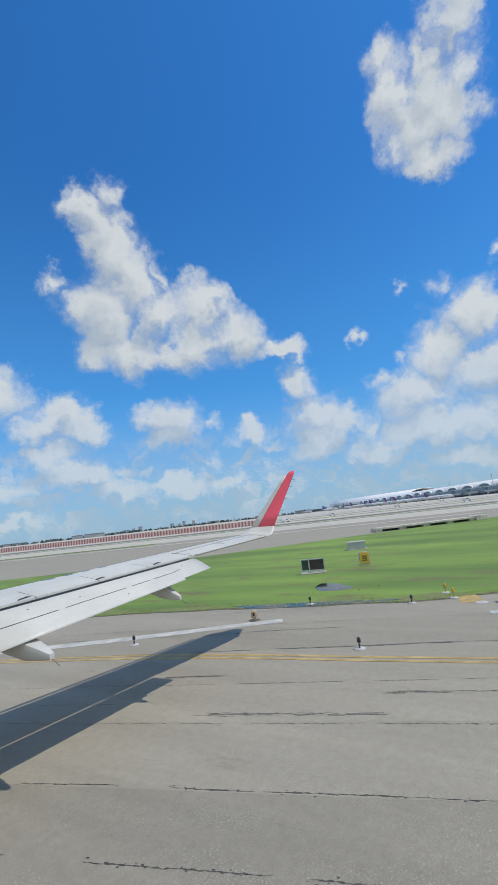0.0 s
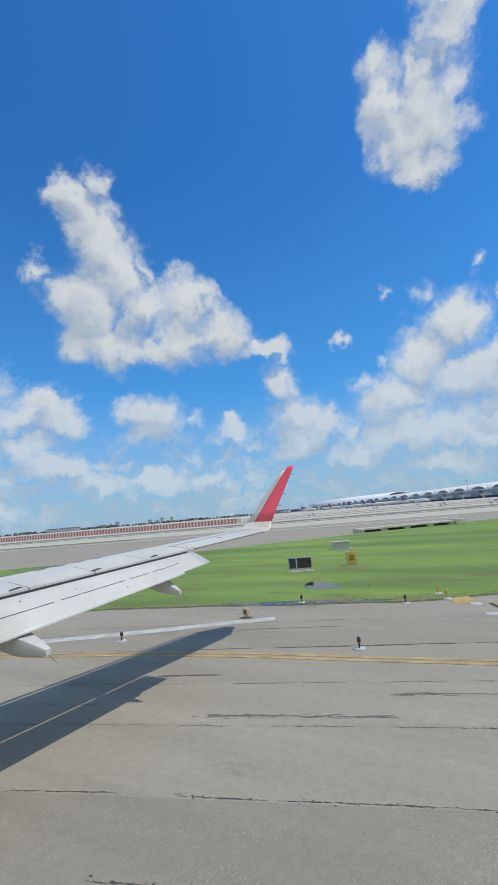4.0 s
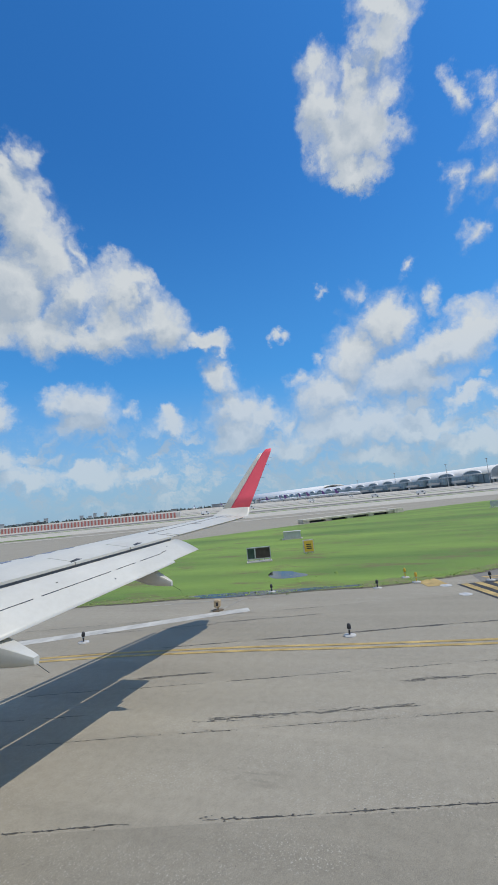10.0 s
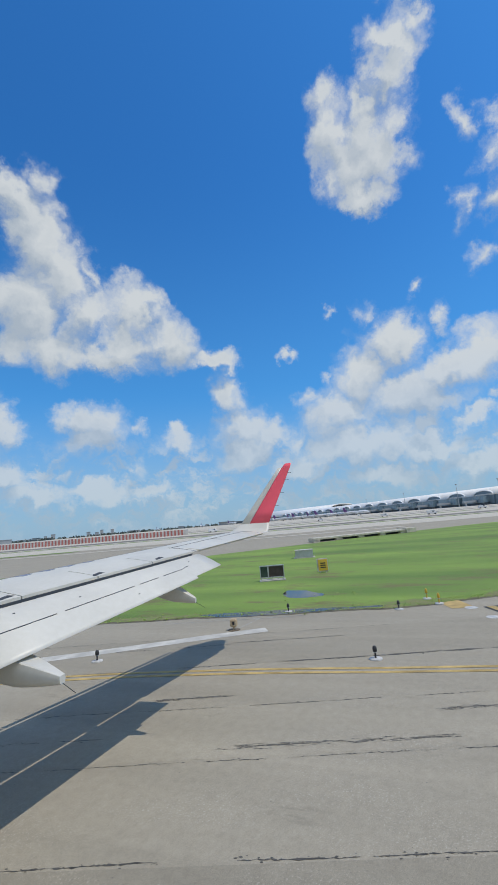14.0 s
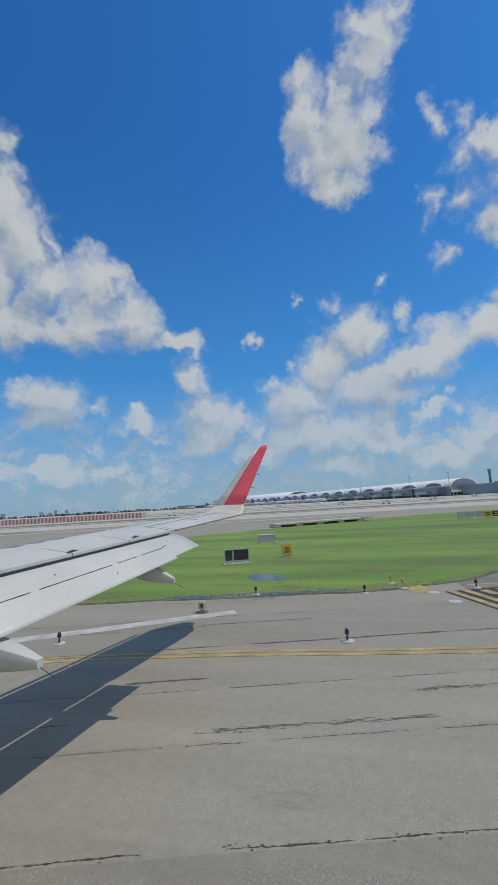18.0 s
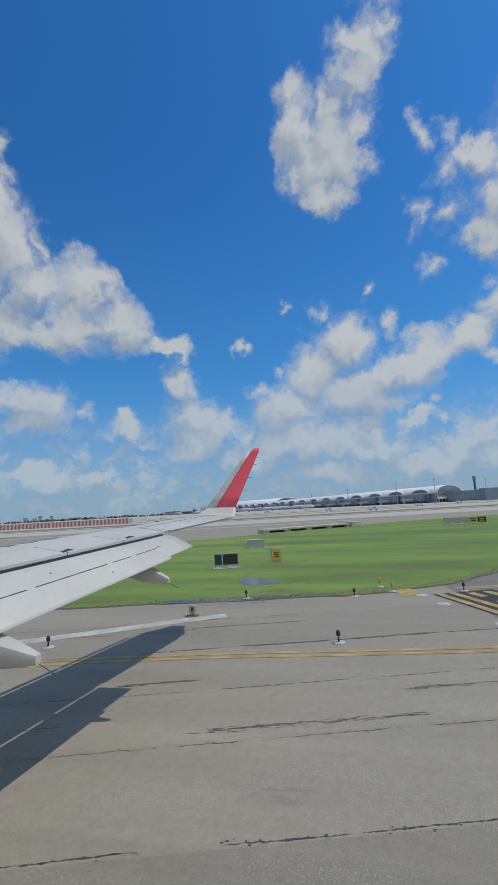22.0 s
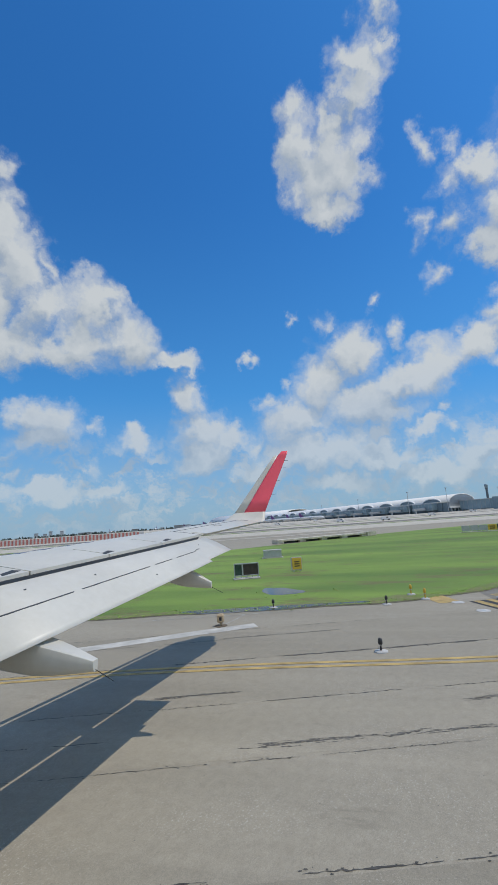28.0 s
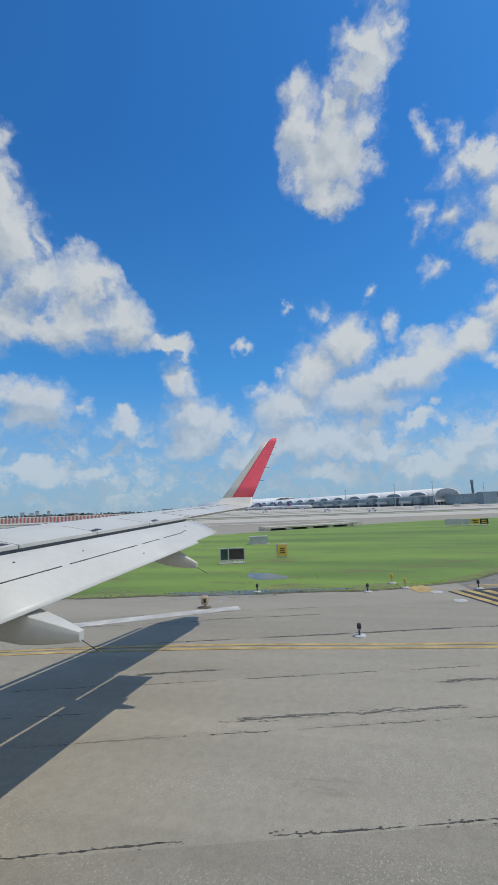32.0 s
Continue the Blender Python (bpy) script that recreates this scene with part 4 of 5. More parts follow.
def far_house(az, d, wide, high, material):
    h = thing("far_building", (0, 0, 0), "low pale building on the far horizon", "building", "far buildings")
    placed(h, local(at(az, d), az))
    part("wall", box_bm(0, wide * 0.6, -wide / 2, wide / 2, 0, high), material, h)
    part("roof", box_bm(-1, wide * 0.6 + 1, -wide / 2 - 1, wide / 2 + 1, high, high + max(0.6, high * 0.1)), ROOF_WHITE if rng.random() < 0.4 else FAR_WALL, h)


for i in range(46):
    az = rng.uniform(8, 74)
    far_house(az, rng.uniform(1500, 2600), rng.uniform(14, 70), rng.uniform(5, 13), (FAR_WALL, FAR_DARK, GLASS_BLUE)[i % 3])
for i in range(14):
    az = rng.uniform(14, 52)
    far_house(az, rng.uniform(2900, 3500), rng.uniform(12, 26), rng.uniform(18, 44), STEEL)
for i in range(16):
    far_house(rng.uniform(119, 140), rng.uniform(1500, 2400), rng.uniform(20, 90), rng.uniform(6, 16), (FAR_WALL, FAR_DARK)[i % 2])

# far line of trees, uneven; distance haze is put into the paled leaf colour
LEAF = plain("hazed_foliage", (0.11, 0.145, 0.135), 0.95, 0, 0.3, 0.05)
bm = bmesh.new()
for i in range(1100):
    az = rng.uniform(4, 142)
    d = rng.uniform(1700, 2700)
    p = at(az, d)
    w, h = rng.uniform(5, 14), rng.uniform(5, 12) * (1.0 if az < 70 or az > 112 else 0.5)
    c = [Vector((p.x + rng.uniform(-1, 1) * w, p.y + rng.uniform(-1, 1) * w, 0)) for _ in range(4)]
    vs = [bm.verts.new(q) for q in c] + [bm.verts.new((p.x + rng.uniform(-w, w) * 0.5, p.y + rng.uniform(-w, w) * 0.5, h * rng.uniform(0.7, 1.0))) for _ in range(3)]
    bmesh.ops.convex_hull(bm, input=vs)
tagged(part("far_trees", bm, LEAF), "dark uneven line of trees along the horizon", "trees", kind="stuff")

# ---- striped blast fence ----
FENCE_RED = plain("fence_red", (0.62, 0.22, 0.19), 0.8, 0, 0.1, 0.5)
FENCE_WHITE = plain("fence_white", (0.74, 0.70, 0.67), 0.8, 0, 0.1, 0.5)
F0, F1 = at(24.0, 400), at(60.8, 258)
fdir = (F1 - F0)
fence = thing("striped_fence", (0, 0, 0), "long low red and white striped blast fence", "fence")
placed(fence, local(F0, math.degrees(math.atan2(fdir.x, fdir.y))))
flen = fdir.length
part("backing", box_bm(0, flen, -0.12, 0.12, 0, 3.0), FENCE_WHITE, fence, "white boards of the fence")
bm = bmesh.new()
n = int(flen / 2.1)
for i in range(n):
    box_bm(i * 2.1, i * 2.1 + 1.05, -0.16, 0.16, 0.02, 3.03, bm=bm)
tagged(part("red_board", bm, FENCE_RED, fence, "red boards of the fence"), kind="stuff")

# ---- parked airliners ----
TAIL = plain("purple_tail", (0.16, 0.07, 0.24), 0.5)
BODY = plain("airliner_white", (0.72, 0.73, 0.75), 0.4, 0, 0.04, 0.2)


def airliner():
    ob = thing("airliner", (0, 0, 0), "white airliner with a purple tail parked at the terminal", "aeroplane", "parked airliners")
    rad = ((-24, 0.5, 5.6), (-21, 1.5, 5.2), (-15, 2.7, 4.6), (-6, 3.0, 4.4), (10, 3.0, 4.4), (18, 2.9, 4.4), (22, 2.1, 4.1), (24.5, 0.5, 3.8))
    body = part("fuselage", loft([[Vector((x, r * math.cos(t), z + r * math.sin(t))) for t in [i * math.tau / 14 for i in range(14)]] for x, r, z in rad]), BODY, ob, "", True)
    part("window_band", loft([[Vector((x, s * 3.02, z)) for s in (-1, 1) for z in ((4.9, 5.3) if s < 0 else (5.3, 4.9))] for x in (-12, 18)]), GLASS_DARK, body)
    part("tail_fin", loft([[Vector((-23.5, y, 6)), Vector((-16, y, 6.6)), Vector((-22.5, y, 14.5)), Vector((-25.5, y, 14.5))] for y in (-0.25, 0.25)]), TAIL, ob, "purple tail fin")
    for s in (-1, 1):
        part("wing", loft([[Vector((6, s * 2.5, 3.4)), Vector((-3, s * 2.5, 3.2)), Vector((-3, s * 2.5, 4.0)), Vector((6, s * 2.5, 4.0))], [Vector((-6, s * 23, 5.2)), Vector((-8, s * 23, 5.2)), Vector((-8, s * 23, 5.4)), Vector((-6, s * 23, 5.4))]]), BODY, ob)
        part("tailplane", loft([[Vector((-18, s * 1, 6)), Vector((-22, s * 1, 6)), Vector((-22, s * 1, 6.3)), Vector((-18, s * 1, 6.3))], [Vector((-23, s * 8.5, 6.6)), Vector((-25, s * 8.5, 6.6)), Vector((-25, s * 8.5, 6.8)), Vector((-23, s * 8.5, 6.8))]]), BODY, ob)
        part("engine", loft([[Vector((x, s * 8 + r * math.cos(t), 2.2 + r * math.sin(t))) for t in [i * math.tau / 12 for i in range(12)]] for x, r in ((-1, 0.8), (2, 1.3), (5, 1.4), (5.6, 1.2))]), STEEL, ob, "", True)
        part("gear", box_bm(-2.0, -0.6, s * 3.2 - 0.5, s * 3.2 + 0.5, 0, 2.6), FAR_DARK, ob)
    part("nose_gear", box_bm(17, 18, -0.4, 0.4, 0, 2.4), FAR_DARK, ob)
    return ob


first = airliner()
spots = ((82.6, 800, 25), (80.6, 850, 40), (78.9, 860, 15), (77.3, 900, 50), (75.8, 930, 20), (74.4, 960, 65), (73.2, 1000, 30), (71.6, 1060, 70), (69.4, 1150, 40), (66.5, 1400, 60), (62.5, 1500, 95), (107.2, 690, 20), (105.3, 680, 15), (57.0, 1650, 80))
for i, (az, d, turn) in enumerate(spots):
    m = local(at(az, d), az + 90 + turn)
    if i == 0:
        first.matrix_world = m
    else:
        copy_thing(first, m)

# floodlight masts on the apron
mast = thing("light_mast", (0, 0, 0), "tall thin steel floodlight mast on the apron", "light mast", "apron masts")
part("pole", loft([[Vector((r * math.cos(t), r * math.sin(t), z)) for t in (0, 1.57, 3.14, 4.71)] for z, r in ((0, 0.5), (30, 0.25))]), STEEL, mast)
part("lamp_ring", loft([[Vector((r * math.cos(t), r * math.sin(t), z)) for t in [i * math.tau / 8 for i in range(8)]] for z, r in ((29.4, 1.3), (30.2, 1.5))]), STEEL, mast)
for i, (az, d) in enumerate(((94.6, 640), (99.0, 600), (88.6, 780), (84.0, 960), (104.5, 720), (109.0, 760), (112.5, 800))):
    m = Matrix.Translation(at(az, d))
    if i == 0:
        mast.matrix_world = m
    else:
        copy_thing(mast, m)

# ---- things on the verge and the paving ----
SIGN_FRAME = plain("sign_frame", (0.50, 0.52, 0.53), 0.5, 0.3)
SIGN_DARK = plain("sign_dark_back", (0.07, 0.05, 0.045), 0.6, 0, 0.2, 3)
SIGN_GREEN = plain("sign_green_back", (0.04, 0.08, 0.06), 0.6, 0, 0.2, 3)
SIGN_YELLOW = plain("sign_yellow", (0.75, 0.50, 0.06), 0.5)
LIGHT_BLACK = plain("light_black", (0.03, 0.03, 0.035), 0.5)
LIGHT_YELLOW = plain("light_yellow", (0.65, 0.42, 0.05), 0.5)
DISC_WHITE = plain("disc_white", (0.62, 0.60, 0.57), 0.7, 0, 0.15, 4)
CURB = plain("pale_concrete", (0.60, 0.57, 0.52), 0.85, 0, 0.18, 1.5)


def turned(ob, x, y, z, az):
    """Stands a thing with its local x facing away along az."""
    ob.matrix_world = local(Vector((x, y, z)), az)
    return ob


guard = turned(thing("guidance_sign", (0, 0, 0), "dark taxiway guidance sign in a pale frame seen from behind", "sign"), 31.0, 10.4, 0.012, 70)
part("footing", box_bm(-0.45, 0.45, -0.95, 0.95, 0, 0.07, 0.01), CURB, guard, "pale concrete footing")
for y0, y1, m in ((-0.86, -0.30, SIGN_GREEN), (-0.26, 0.86, SIGN_DARK)):
    panel = part("panel", box_bm(-0.08, 0.08, -y1, -y0, 0.26, 1.02, 0.015), m, guard, "weathered dark panel")
    for a, b, c, d in ((-y1 - 0.02, -y0 + 0.02, 1.01, 1.07), (-y1 - 0.02, -y0 + 0.02, 0.21, 0.27), (-y1 - 0.03, -y1 + 0.03, 0.21, 1.07), (-y0 - 0.03, -y0 + 0.03, 0.21, 1.07)):
        part("frame_bar", box_bm(-0.11, 0.11, a, b, c, d, 0.01), SIGN_FRAME, panel, "pale frame bar")
for i in range(5):
    y = -0.8 + i * 0.4
    part("leg", box_bm(-0.04, 0.04, y - 0.035, y + 0.035, 0.07, 0.22), SIGN_FRAME, guard)

# plain box stands in for a white-framed sign seen from behind
sign_back = turned(thing("framed_sign_back", (0, 0, 0), "low pale grey box in the grass, in place of a framed sign's back", "utility box"), 47.3, 12.1, 0.012, 74)
part("body", box_bm(-0.5, 0.5, -0.95, 0.95, 0.06, 0.78, 0.03), SIGN_FRAME, sign_back)
part("top_slab", box_bm(-0.55, 0.55, -1.0, 1.0, 0.78, 0.85, 0.02), DISC_WHITE, sign_back, "white slab on top")
part("footing", box_bm(-0.7, 0.7, -1.15, 1.15, 0, 0.06), CURB, sign_back)

marker = turned(thing("distance_sign", (0, 0, 0), "small square yellow runway marker sign in the grass", "sign"), 34.2, 7.3, 0.012, 64)
part("face", box_bm(-0.10, 0.10, -0.36, 0.36, 0.16, 1.0, 0.02), SIGN_YELLOW, marker, "yellow face")
part("rim", box_bm(-0.06, 0.14, -0.42, 0.42, 0.10, 1.06, 0.02), DISC_WHITE, marker, "white rim")
for y0, y1, z0, z1 in ((-0.2, 0.2, 0.68, 0.76), (-0.2, 0.2, 0.52, 0.60), (-0.2, 0.2, 0.36, 0.44)):
    part("sign_bar", box_bm(-0.106, -0.09, y0, y1, z0, z1), LIGHT_BLACK, marker, "dark bar of unreadable writing")
for y in (-0.25, 0.25):
    part("leg", box_bm(-0.03, 0.05, y - 0.03, y + 0.03, 0, 0.12), SIGN_FRAME, marker)

# box culvert at the far side of the verge
CULVERT_STONE = plain("weathered_concrete", (0.72, 0.67, 0.55), 0.9, 0, 0.2, 1.2)
culvert = turned(thing("culvert", (0, 0, 0), "low pale concrete box culvert with dark openings", "culvert"), 79.5, 10.2, 0.012, 52)
part("deck_slab", box_bm(-1.0, 1.4, -9.2, 9.2, 0.36, 0.66, 0.05), CULVERT_STONE, culvert, "pale concrete deck slab")
for i in range(5):
    y = -8.6 + i * 4.3
    part("pier", box_bm(-0.9, 1.3, y - 0.6, y + 0.6, 0, 0.36, 0.04), CULVERT_STONE, culvert)
# dark box fills the openings; their shade is put into its colour
part("opening_shade", box_bm(-0.2, 0.7, -8.5, 8.5, 0, 0.34), SEAM, culvert, "dark solid standing in for the shade between the piers")
part("end_block", box_bm(-1.4, 1.8, -11.0, -9.0, 0, 0.80, 0.06), CULVERT_STONE, culvert, "pale concrete end block")


def round_bm(rings, n=14, bm=None):
    return loft([[Vector((r * math.cos(t), r * math.sin(t), z)) for t in [i * math.tau / n for i in range(n)]] for z, r in rings], bm=bm)


def edge_light(lamp_material, name, label):
    ob = thing(name, (0, 0, 0), label, "edge light", "taxiway edge lights")
    part("base_plate", round_bm(((0, 0.20), (0.03, 0.19), (0.045, 0.13))), DISC_WHITE, ob, "white round base plate")
    part("stem", round_bm(((0.045, 0.03), (0.21, 0.026))), lamp_material, ob)
    lamp = part("lamp_head", round_bm(((0.20, 0.04), (0.23, 0.065), (0.30, 0.065), (0.36, 0.05), (0.385, 0.015))), lamp_material, ob, "", True)
    part("collar", round_bm(((0.185, 0.05), (0.205, 0.05))), SIGN_FRAME, lamp)
    return ob


dark_light = edge_light(LIGHT_BLACK, "edge_light", "black taxiway edge light on a white base plate")
for i, (x, y) in enumerate(((25.4, -8.9), (20.9, 1.2), (22.0, -3.6), (20.6, 6.2), (33, -20), (11.6, 16.5), (14.1, 1.6), (13.0, 11.0))):
    m = Matrix.Translation((x, y, 0.004))
    if i == 0:
        dark_light.matrix_world = m
    else:
        copy_thing(dark_light, m)
warn = edge_light(LIGHT_YELLOW, "guard_light", "yellow runway guard light on a white base plate")
for i, (x, y) in enumerate(((23.1, 0.0), (21.9, -0.5))):
    m = Matrix.Translation((x, y, 0.014)) @ Matrix.Diagonal((1, 1, 1.25, 1))
    if i == 0:
        warn.matrix_world = m
    else:
        copy_thing(warn, Matrix.Translation((x, y, 0.014))).scale = (1, 1, 1.25)
# runway edge light in a tan housing, its cable slot sealed with pale mortar
TAN = plain("tan_housing", (0.60, 0.45, 0.28), 0.6, 0, 0.15, 6)
lamp_box = turned(thing("runway_edge_light", (0, 0, 0), "tan runway edge light housing with a dark lens", "edge light"), 17.3, 7.6, 0.004, 75)
part("base_plate", round_bm(((0, 0.26), (0.02, 0.25), (0.03, 0.2))), plain("rusty_plate", (0.20, 0.15, 0.10), 0.8, 0, 0.2, 6), lamp_box, "rusty round base plate")
part("stem", round_bm(((0.03, 0.07), (0.10, 0.05), (0.14, 0.07))), TAN, lamp_box)
housing = part("housing", loft([[Vector((x * k, y * k, z)) for x, y in ((-0.13, -0.10), (-0.10, -0.14), (0.10, -0.14), (0.13, -0.10), (0.13, 0.10), (0.10, 0.14), (-0.10, 0.14), (-0.13, 0.10))] for z, k in ((0.14, 0.8), (0.17, 1.0), (0.40, 1.0), (0.45, 0.7))]), TAN, lamp_box, "tan metal housing")
part("lens", box_bm(-0.14, -0.10, -0.05, 0.05, 0.21, 0.36, 0.01), LIGHT_BLACK, housing, "dark lens window")
MORTAR = plain("pale_mortar", (0.50, 0.48, 0.43), 0.85, 0, 0.2, 3)
slot = ribbon_bm([(17.4, 7.55), (18.3, 7.35), (19.3, 7.2)], 0.06, 0.0085)
ribbon_bm([(18.2, 11.5), (18.8, 9.2), (19.3, 7.2), (19.9, 5.2)], 0.05, 0.0088, slot)
tagged(part("cable_slot", slot, MORTAR), "thin pale mortar joint over a cable slot", "joint", kind="structure")

inset = thing("inset_light", (0, 0, 0), "flat white steel inset light in the asphalt", "inset light", "inset lights")
part("rim", round_bm(((0.0, 0.26), (0.012, 0.25), (0.014, 0.2))), DISC_WHITE, inset)
part("lens", round_bm(((0.013, 0.1), (0.022, 0.08))), SIGN_FRAME, inset)
for i, (x, y) in enumerate(((19.4, -2.3), (16.4, -3.6), (13.6, -4.8), (10.7, -6.1), (21.1, -1.7))):
    m = Matrix.Translation((x, y, 0.004))
    if i == 0:
        inset.matrix_world = m
    else:
        copy_thing(inset, m)

# runway holding position: black field, two solid and two broken yellow lines
H0, HD = Vector((21.3, -2.3)), Vector((-0.92, -0.39))
HN = Vector((0.39, -0.92))


def bar(name, a0, a1, n0, n1, z, material, label=""):
    q = [H0 + HD * a + HN * n for a, n in ((a0, n0), (a1, n0), (a1, n1), (a0, n1))]
    return tagged(part(name, sheet_bm([tuple(p) for p in q], z), material), label, "road marking", kind="structure")


bar("holding_field", 0, 16, -0.15, 2.75, 0.0075, BLACK_PAINT, "black field of the holding position marking")
for n0 in (0.0, 0.62):
    bar("holding_line", 0, 16, n0, n0 + 0.32, 0.012, YELLOW_PAINT, "solid yellow holding position line")
for n0 in (1.28, 2.05):
    for i in range(9):
        bar("holding_dash", 0.3 + i * 1.8, 1.2 + i * 1.8, n0, n0 + 0.38, 0.012, YELLOW_PAINT, "broken yellow holding position dash")
tagged(part("bar_marking", ribbon_bm([(21.1, -1.4), (24.2, -0.3)], 0.95, 0.0105), YELLOW_PAINT), "broad yellow bar painted across the shoulder", "road marking", kind="structure")

# centre line of the dark taxiway, yellow between black borders
lead = curve([(17.0, -14.5), (24, -17.5), (40, -26), (70, -45), (120, -80)], 1.0)
lines("centre_border", lead, (0.0,), 0.62, 0.0075, BLACK_PAINT, "black border of the taxiway centre line")
lines("centre_line", lead, (0.0,), 0.30, 0.011, YELLOW_PAINT, "yellow taxiway centre line with black borders")

# puddles
WATER = Mat("water", 0.03)
wv = WATER.coords()
WATER.bump(WATER.noise(wv, 2.5, 2.0), 0.04, 0.01)
WATER.b.inputs["IOR"].default_value = 1.33
WATER = WATER.colour((0.035, 0.04, 0.035))


def puddle(points, label):
    out = [(x + 0.12 * noise.noise((x * 2, y * 2, 5)), y + 0.12 * noise.noise((x * 2, y * 2, 8))) for x, y in points]
    tagged(part("puddle", sheet_bm(out, 0.017), WATER), label, "puddle", kind="structure")


puddle(curve([(19.9, 10.6), (19.5, 9.0), (19.9, 6.8), (20.8, 4.2), (21.5, 2.0), (21.8, 2.1), (21.3, 4.6), (20.8, 7.2), (20.3, 9.6), (19.95, 10.5)], 0.4), "shallow puddle along the edge of the grass")
puddle(curve([(26.4, 8.0), (25.0, 7.8), (24.0, 7.0), (24.2, 5.7), (25.0, 5.3), (25.6, 6.0), (26.3, 6.8), (26.5, 7.8)], 0.4), "small puddle standing in the grass")

# tar-filled cracks and worn seams in the paving
TAR = plain("tar", (0.115, 0.108, 0.098), 0.9, 0, 0.25, 3)
STAIN = plain("oil_stain", (0.175, 0.162, 0.138), 0.85, 0, 0.25, 5)


def crumbled(points, width, z, bm, r):
    """A ragged stripe: its width changes all along it and it tapers out at both ends."""
    n = len(points)
    left, right = [], []
    for i, (x, y) in enumerate(points):
        w = width * r.choice((0.15, 0.4, 0.7, 1.0, 1.5)) * min(1.0, 0.3 + 6.0 * i / n, 0.3 + 6.0 * (n - 1 - i) / n) / 2
        left.append(bm.verts.new((x + OUT.x * w, y + OUT.y * w, z)))
        right.append(bm.verts.new((x - OUT.x * w, y - OUT.y * w, z)))
    for i in range(n - 1):
        bm.faces.new((left[i], left[i + 1], right[i + 1], right[i]))


def crack(n0, a0, a1, width, seed, drift=0.0):
    r = random.Random(seed)
    bm = bmesh.new()
    a = a0
    while a < a1:
        b = a + r.uniform(0.6, 3.0)
        ps = []
        k = a
        while k < b:
            w = n0 + drift * (k - a0) + 0.07 * noise.noise((k * 0.3, seed, 0)) + 0.022 * noise.noise((k * 3, seed, 1)) + 0.018 * noise.noise((k * 11, seed, 2))
            ps.append(tuple(OUT * w + ALONG * k))
            k += 0.045
        if len(ps) > 2:
            crumbled(ps, width * r.uniform(0.6, 1.2), 0.0052, bm, r)
            for x, y in ps[::2]:
                c = Vector((x, y)) + OUT * r.gauss(0, 0.012 + width) + ALONG * r.uniform(-0.05, 0.05)
                s = 0.006 + 0.018 * r.random() ** 3
                sheet_bm([tuple(c + ALONG * s * r.uniform(0.8, 2.0) * math.cos(t) + OUT * s * r.uniform(0.5, 1.0) * math.sin(t)) for t in (0, 1.3, 2.6, 3.9, 5.2)], 0.0056, bm)
        a = b + (r.uniform(0.0, 0.5) if r.random() < 0.6 else r.uniform(0.5, 2.2))
    tagged(part("crack", bm, TAR), "dark tar-filled crack running along the paving", "crack", kind="structure")


for n0, a0, a1, w, seed in ((6.35, -30, 40, 0.024, 1), (11.2, -20, 45, 0.022, 2), (14.3, -12, 30, 0.06, 3), (8.8, -25, 18, 0.014, 4), (16.6, 2, 60, 0.04, 5), (4.6, -14, 14, 0.022, 6), (17.9, -4, 24, 0.03, 7), (9.9, 4, 40, 0.02, 8)):
    crack(n0, a0, a1, w, seed)


def blot(x, y, long, wide, seed, material=STAIN):
    """A band of ragged dark streaks where the surface has broken up along a joint."""
    r = random.Random(seed)
    bm = bmesh.new()
    for i in range(int(17 * long)):
        c = Vector((x, y)) + ALONG * r.uniform(-long / 2, long / 2) + OUT * r.gauss(0, wide / 3)
        run, bend = r.uniform(0.06, 0.5) * (1.6 if r.random() < 0.2 else 1.0), r.uniform(-0.25, 0.25)
        ps = []
        n = max(4, int(run / 0.03))
        for k in range(n):
            a = run * k / (n - 1)
            off = bend * a * a + 0.02 * noise.noise((a * 9, seed + i, 0))
            ps.append(tuple(c + ALONG * a + OUT * off))
        crumbled(ps, r.uniform(0.008, 0.034), 0.0046 + i * 0.000004, bm, r)
    tagged(part("stain", bm, material), "ragged dark band of broken-up asphalt along a joint", "stain", kind="structure")


for args in ((14.6, 1.2, 6.0, 0.10, 11), (16.1, 4.8, 4.0, 0.08, 16), (9.2, 1.6, 4.4, 0.14, 17), (10.7, 5.6, 2.2, 0.09, 19), (11.4, -1.6, 2.6, 0.09, 24)):
    blot(*args)

# grass blades: a rough fringe near the paving, sparser further in
rg = random.Random(21)
BLADE_MAT = Mat("grass_blades", 0.9)
info = BLADE_MAT.node("ShaderNodeNewGeometry").outputs["Random Per Island"]
BLADE_MAT = BLADE_MAT.colour(BLADE_MAT.ramp(info, (0.0, (0.20, 0.31, 0.06)), (0.55, (0.26, 0.39, 0.075)), (0.85, (0.31, 0.40, 0.09)), (1.0, (0.34, 0.29, 0.13))))
verts, faces = [], []


def tuft(x, y, size, blades):
    for _ in range(blades):
        a = rg.uniform(0, math.tau)
        bx, by = x + rg.gauss(0, size * 0.5), y + rg.gauss(0, size * 0.5)
        h, lean, w = size * rg.uniform(0.3, 0.85), size * rg.uniform(0.4, 1.0), size * 0.2
        i = len(verts)
        dx, dy = math.cos(a), math.sin(a)
        verts.extend(((bx - dy * w, by + dx * w, 0.01), (bx + dy * w, by - dx * w, 0.01), (bx + dx * lean * 0.5 + dy * w * 0.6, by + dy * lean * 0.5 - dx * w * 0.6, h * 0.65), (bx + dx * lean, by + dy * lean, h)))
        faces.append((i, i + 1, i + 2))
        faces.append((i, i + 2, i + 3))


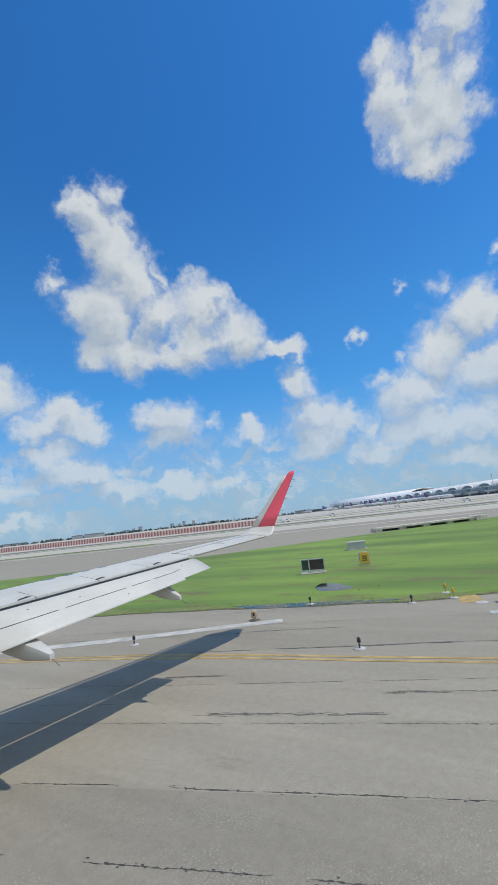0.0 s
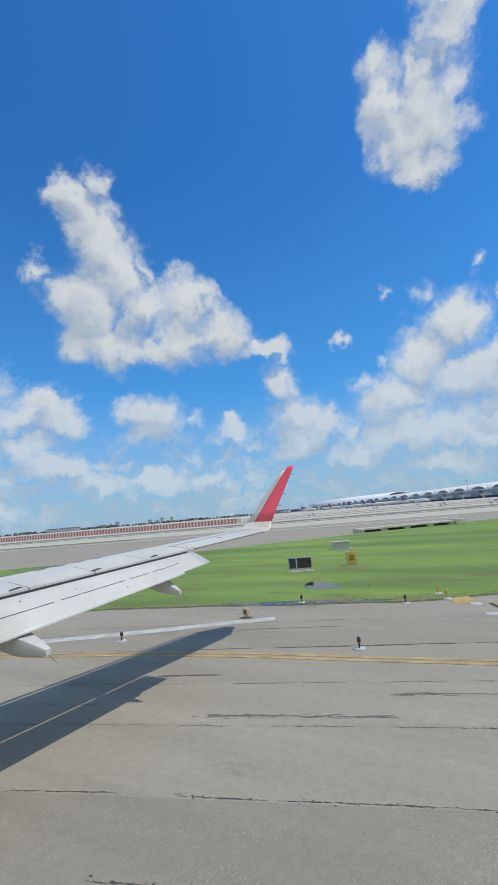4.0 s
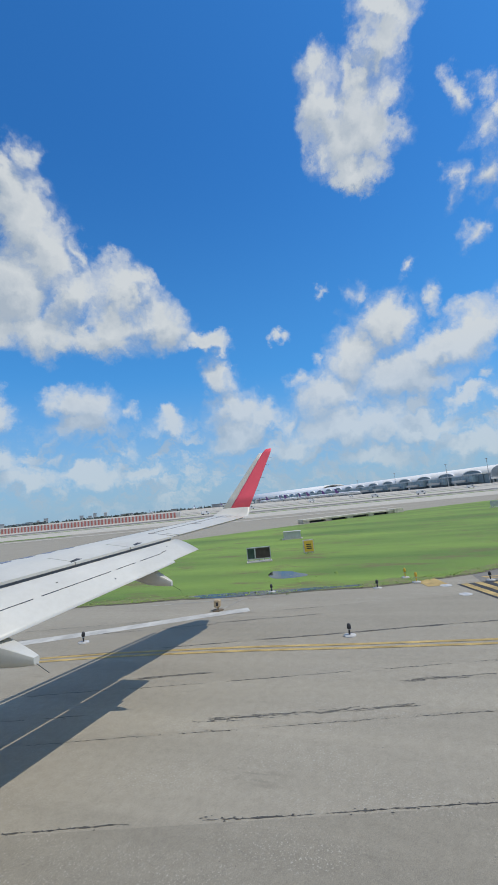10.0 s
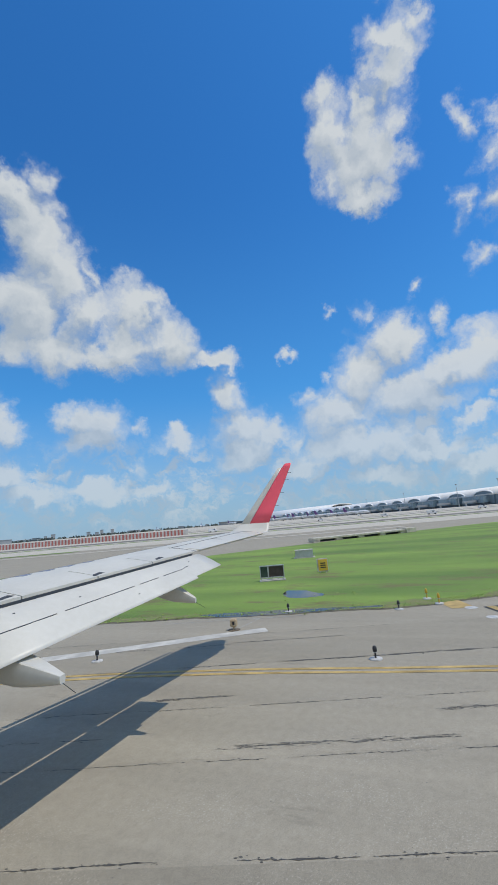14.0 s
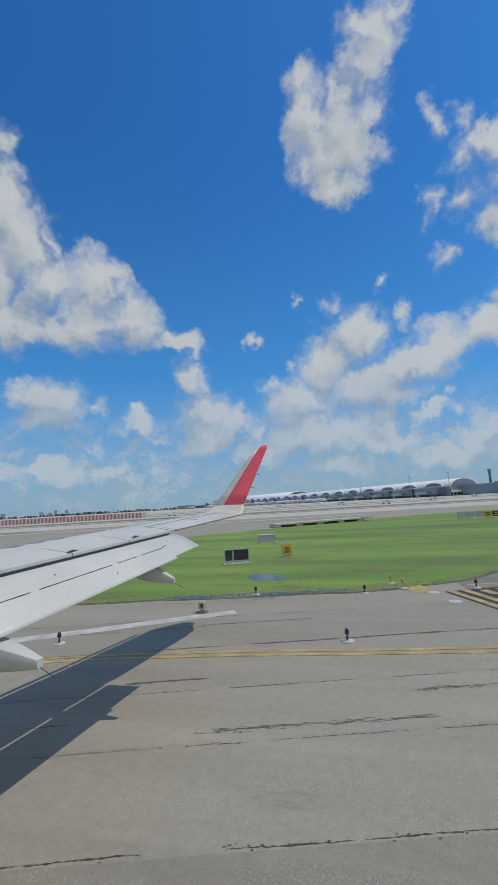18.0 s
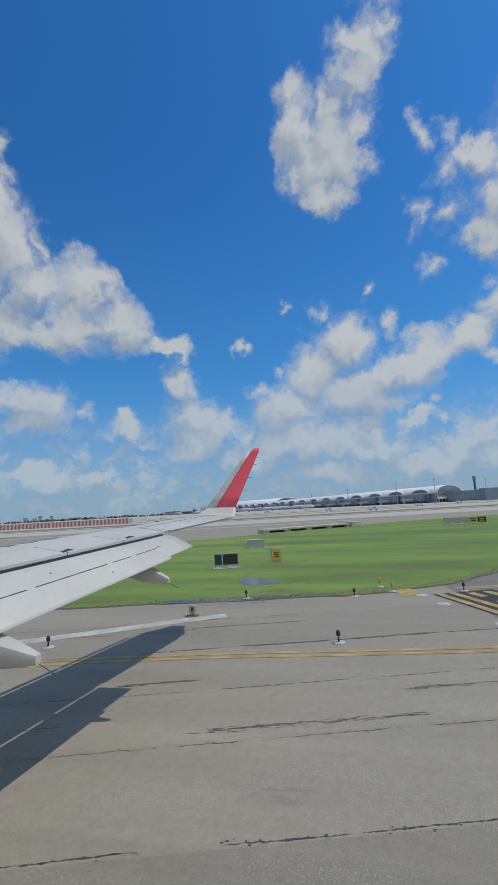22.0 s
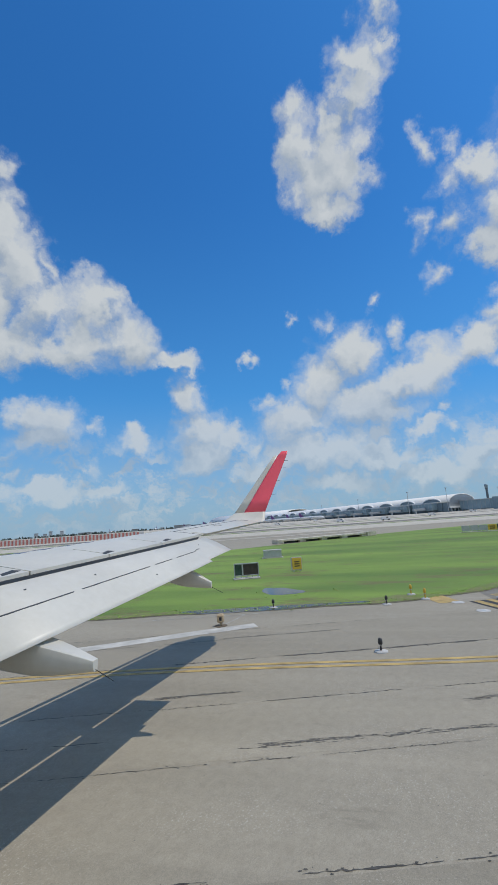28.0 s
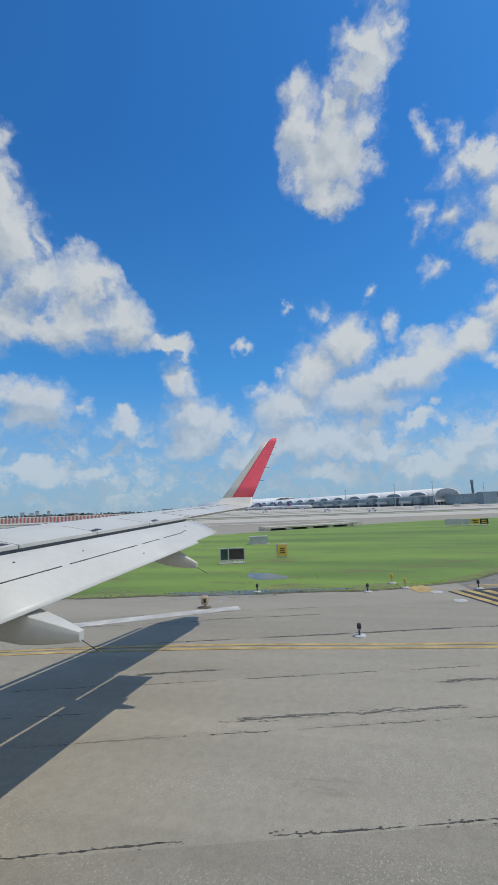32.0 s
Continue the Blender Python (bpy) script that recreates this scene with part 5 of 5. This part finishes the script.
edge_pts = [p for p in NEAR if -12 < p[1] < 60] + SOUTH[:26]
for x, y in edge_pts:
    for _ in range(34):
        tuft(x + abs(rg.gauss(0, 0.55)) - 0.06, y + rg.uniform(-0.4, 0.4), rg.uniform(0.03, 0.085), 5)
for _ in range(260):
    k = rg.random()
    i = rg.randrange(len(edge_pts))
    x = edge_pts[i][0] + 22 * k ** 1.6
    y = edge_pts[i][1] + rg.uniform(-1, 1) * 2 + (x - edge_pts[i][0]) * 0.25
    if y > -8 - (x - 30) * 0.5 if x > 29 else True:
        tuft(x, y, rg.uniform(0.03, 0.06), 4)
# rank weeds
for cx, cy, n, s in ((22.2, 6.0, 30, 0.08), (23.7, 5.6, 24, 0.08), (23.2, 8.2, 10, 0.08), (24.7, 5.0, 14, 0.1), (25.7, 7.9, 12, 0.1), (21.4, 4.4, 20, 0.09)):
    for _ in range(n // 3):
        tuft(cx + rg.gauss(0, 0.9), cy + rg.gauss(0, 1.2), s * rg.uniform(0.6, 1.3), 6)
me = bpy.data.meshes.new("grass_blades")
me.from_pydata(verts, [], faces)
me.materials.append(BLADE_MAT)
tagged(new("grass_blades", me), "rough fringe of green grass blades and weeds", "grass", kind="stuff")


# row of taxiway signs across the verge
row = turned(thing("taxiway_sign_row", (0, 0, 0), "row of low taxiway sign boards, pale and yellow", "sign"), 77.0, -15.5, 0.014, 100)
part("footing", box_bm(-0.5, 0.5, -3.3, 3.3, 0, 0.08), CURB, row, "pale concrete footing")
for i in range(5):
    y = 3.1 - i * 1.26
    board = part("board", box_bm(-0.10, 0.10, y - 1.2, y, 0.25, 1.05, 0.02), (SIGN_FRAME, SIGN_FRAME, SIGN_FRAME, SIGN_YELLOW, LIGHT_BLACK)[i], row, ("pale grey board back", "pale grey board back", "pale grey board back", "yellow board", "black board")[i])
    for z0, z1 in ((0.40, 0.55), (0.70, 0.85)):
        if i > 2:
            part("sign_bar", box_bm(-0.112, -0.09, y - 0.95, y - 0.25, z0, z1), LIGHT_BLACK if i == 3 else SIGN_YELLOW, board, "bar of unreadable writing")
    for k in (0.25, 0.95):
        part("leg", box_bm(-0.04, 0.04, y - k - 0.04, y - k + 0.04, 0.08, 0.26), SIGN_FRAME, row)

# service vans far out on the apron
VAN_GLASS = plain("van_glass", (0.05, 0.06, 0.07), 0.2)
van = thing("service_van", (0, 0, 0), "small white airport service van on the apron", "van", "service vans")
part("body", loft([[Vector((x, y, z)) for y, z in ((-0.95, 0.45), (0.95, 0.45), (0.95, 1.2), (0.85, zt), (-0.85, zt), (-0.95, 1.2))] for x, zt in ((-2.4, 2.1), (1.2, 2.15), (1.9, 1.35), (2.5, 1.15))]), BODY, van, "white van body")
part("windscreen", box_bm(1.25, 1.7, -0.8, 0.8, 1.45, 1.95), VAN_GLASS, van)
for y in (-0.97, 0.97):
    part("side_window", box_bm(0.2, 1.1, y - 0.02, y + 0.02, 1.35, 1.9), VAN_GLASS, van)
for x in (-1.5, 1.6):
    for y in (-0.85, 0.85):
        part("wheel", loft([[Vector((x + 0.36 * math.cos(t), y + w, 0.36 + 0.36 * math.sin(t))) for t in [i * math.tau / 12 for i in range(12)]] for w in (-0.12, 0.12)]), LIGHT_BLACK, van)
for i, (az, d, turn) in enumerate(((91.5, 250, 80), (86.0, 300, 95), (97.0, 330, 70), (78.0, 380, 85), (70.0, 300, 90), (101.5, 420, 100), (64.0, 260, 75), (106.0, 360, 90), (83.0, 520, 60))):
    m = Matrix.Translation((0, 0, 0.03)) @ local(at(az, d), az + turn)
    if i == 0:
        van.matrix_world = m
    else:
        copy_thing(van, m)
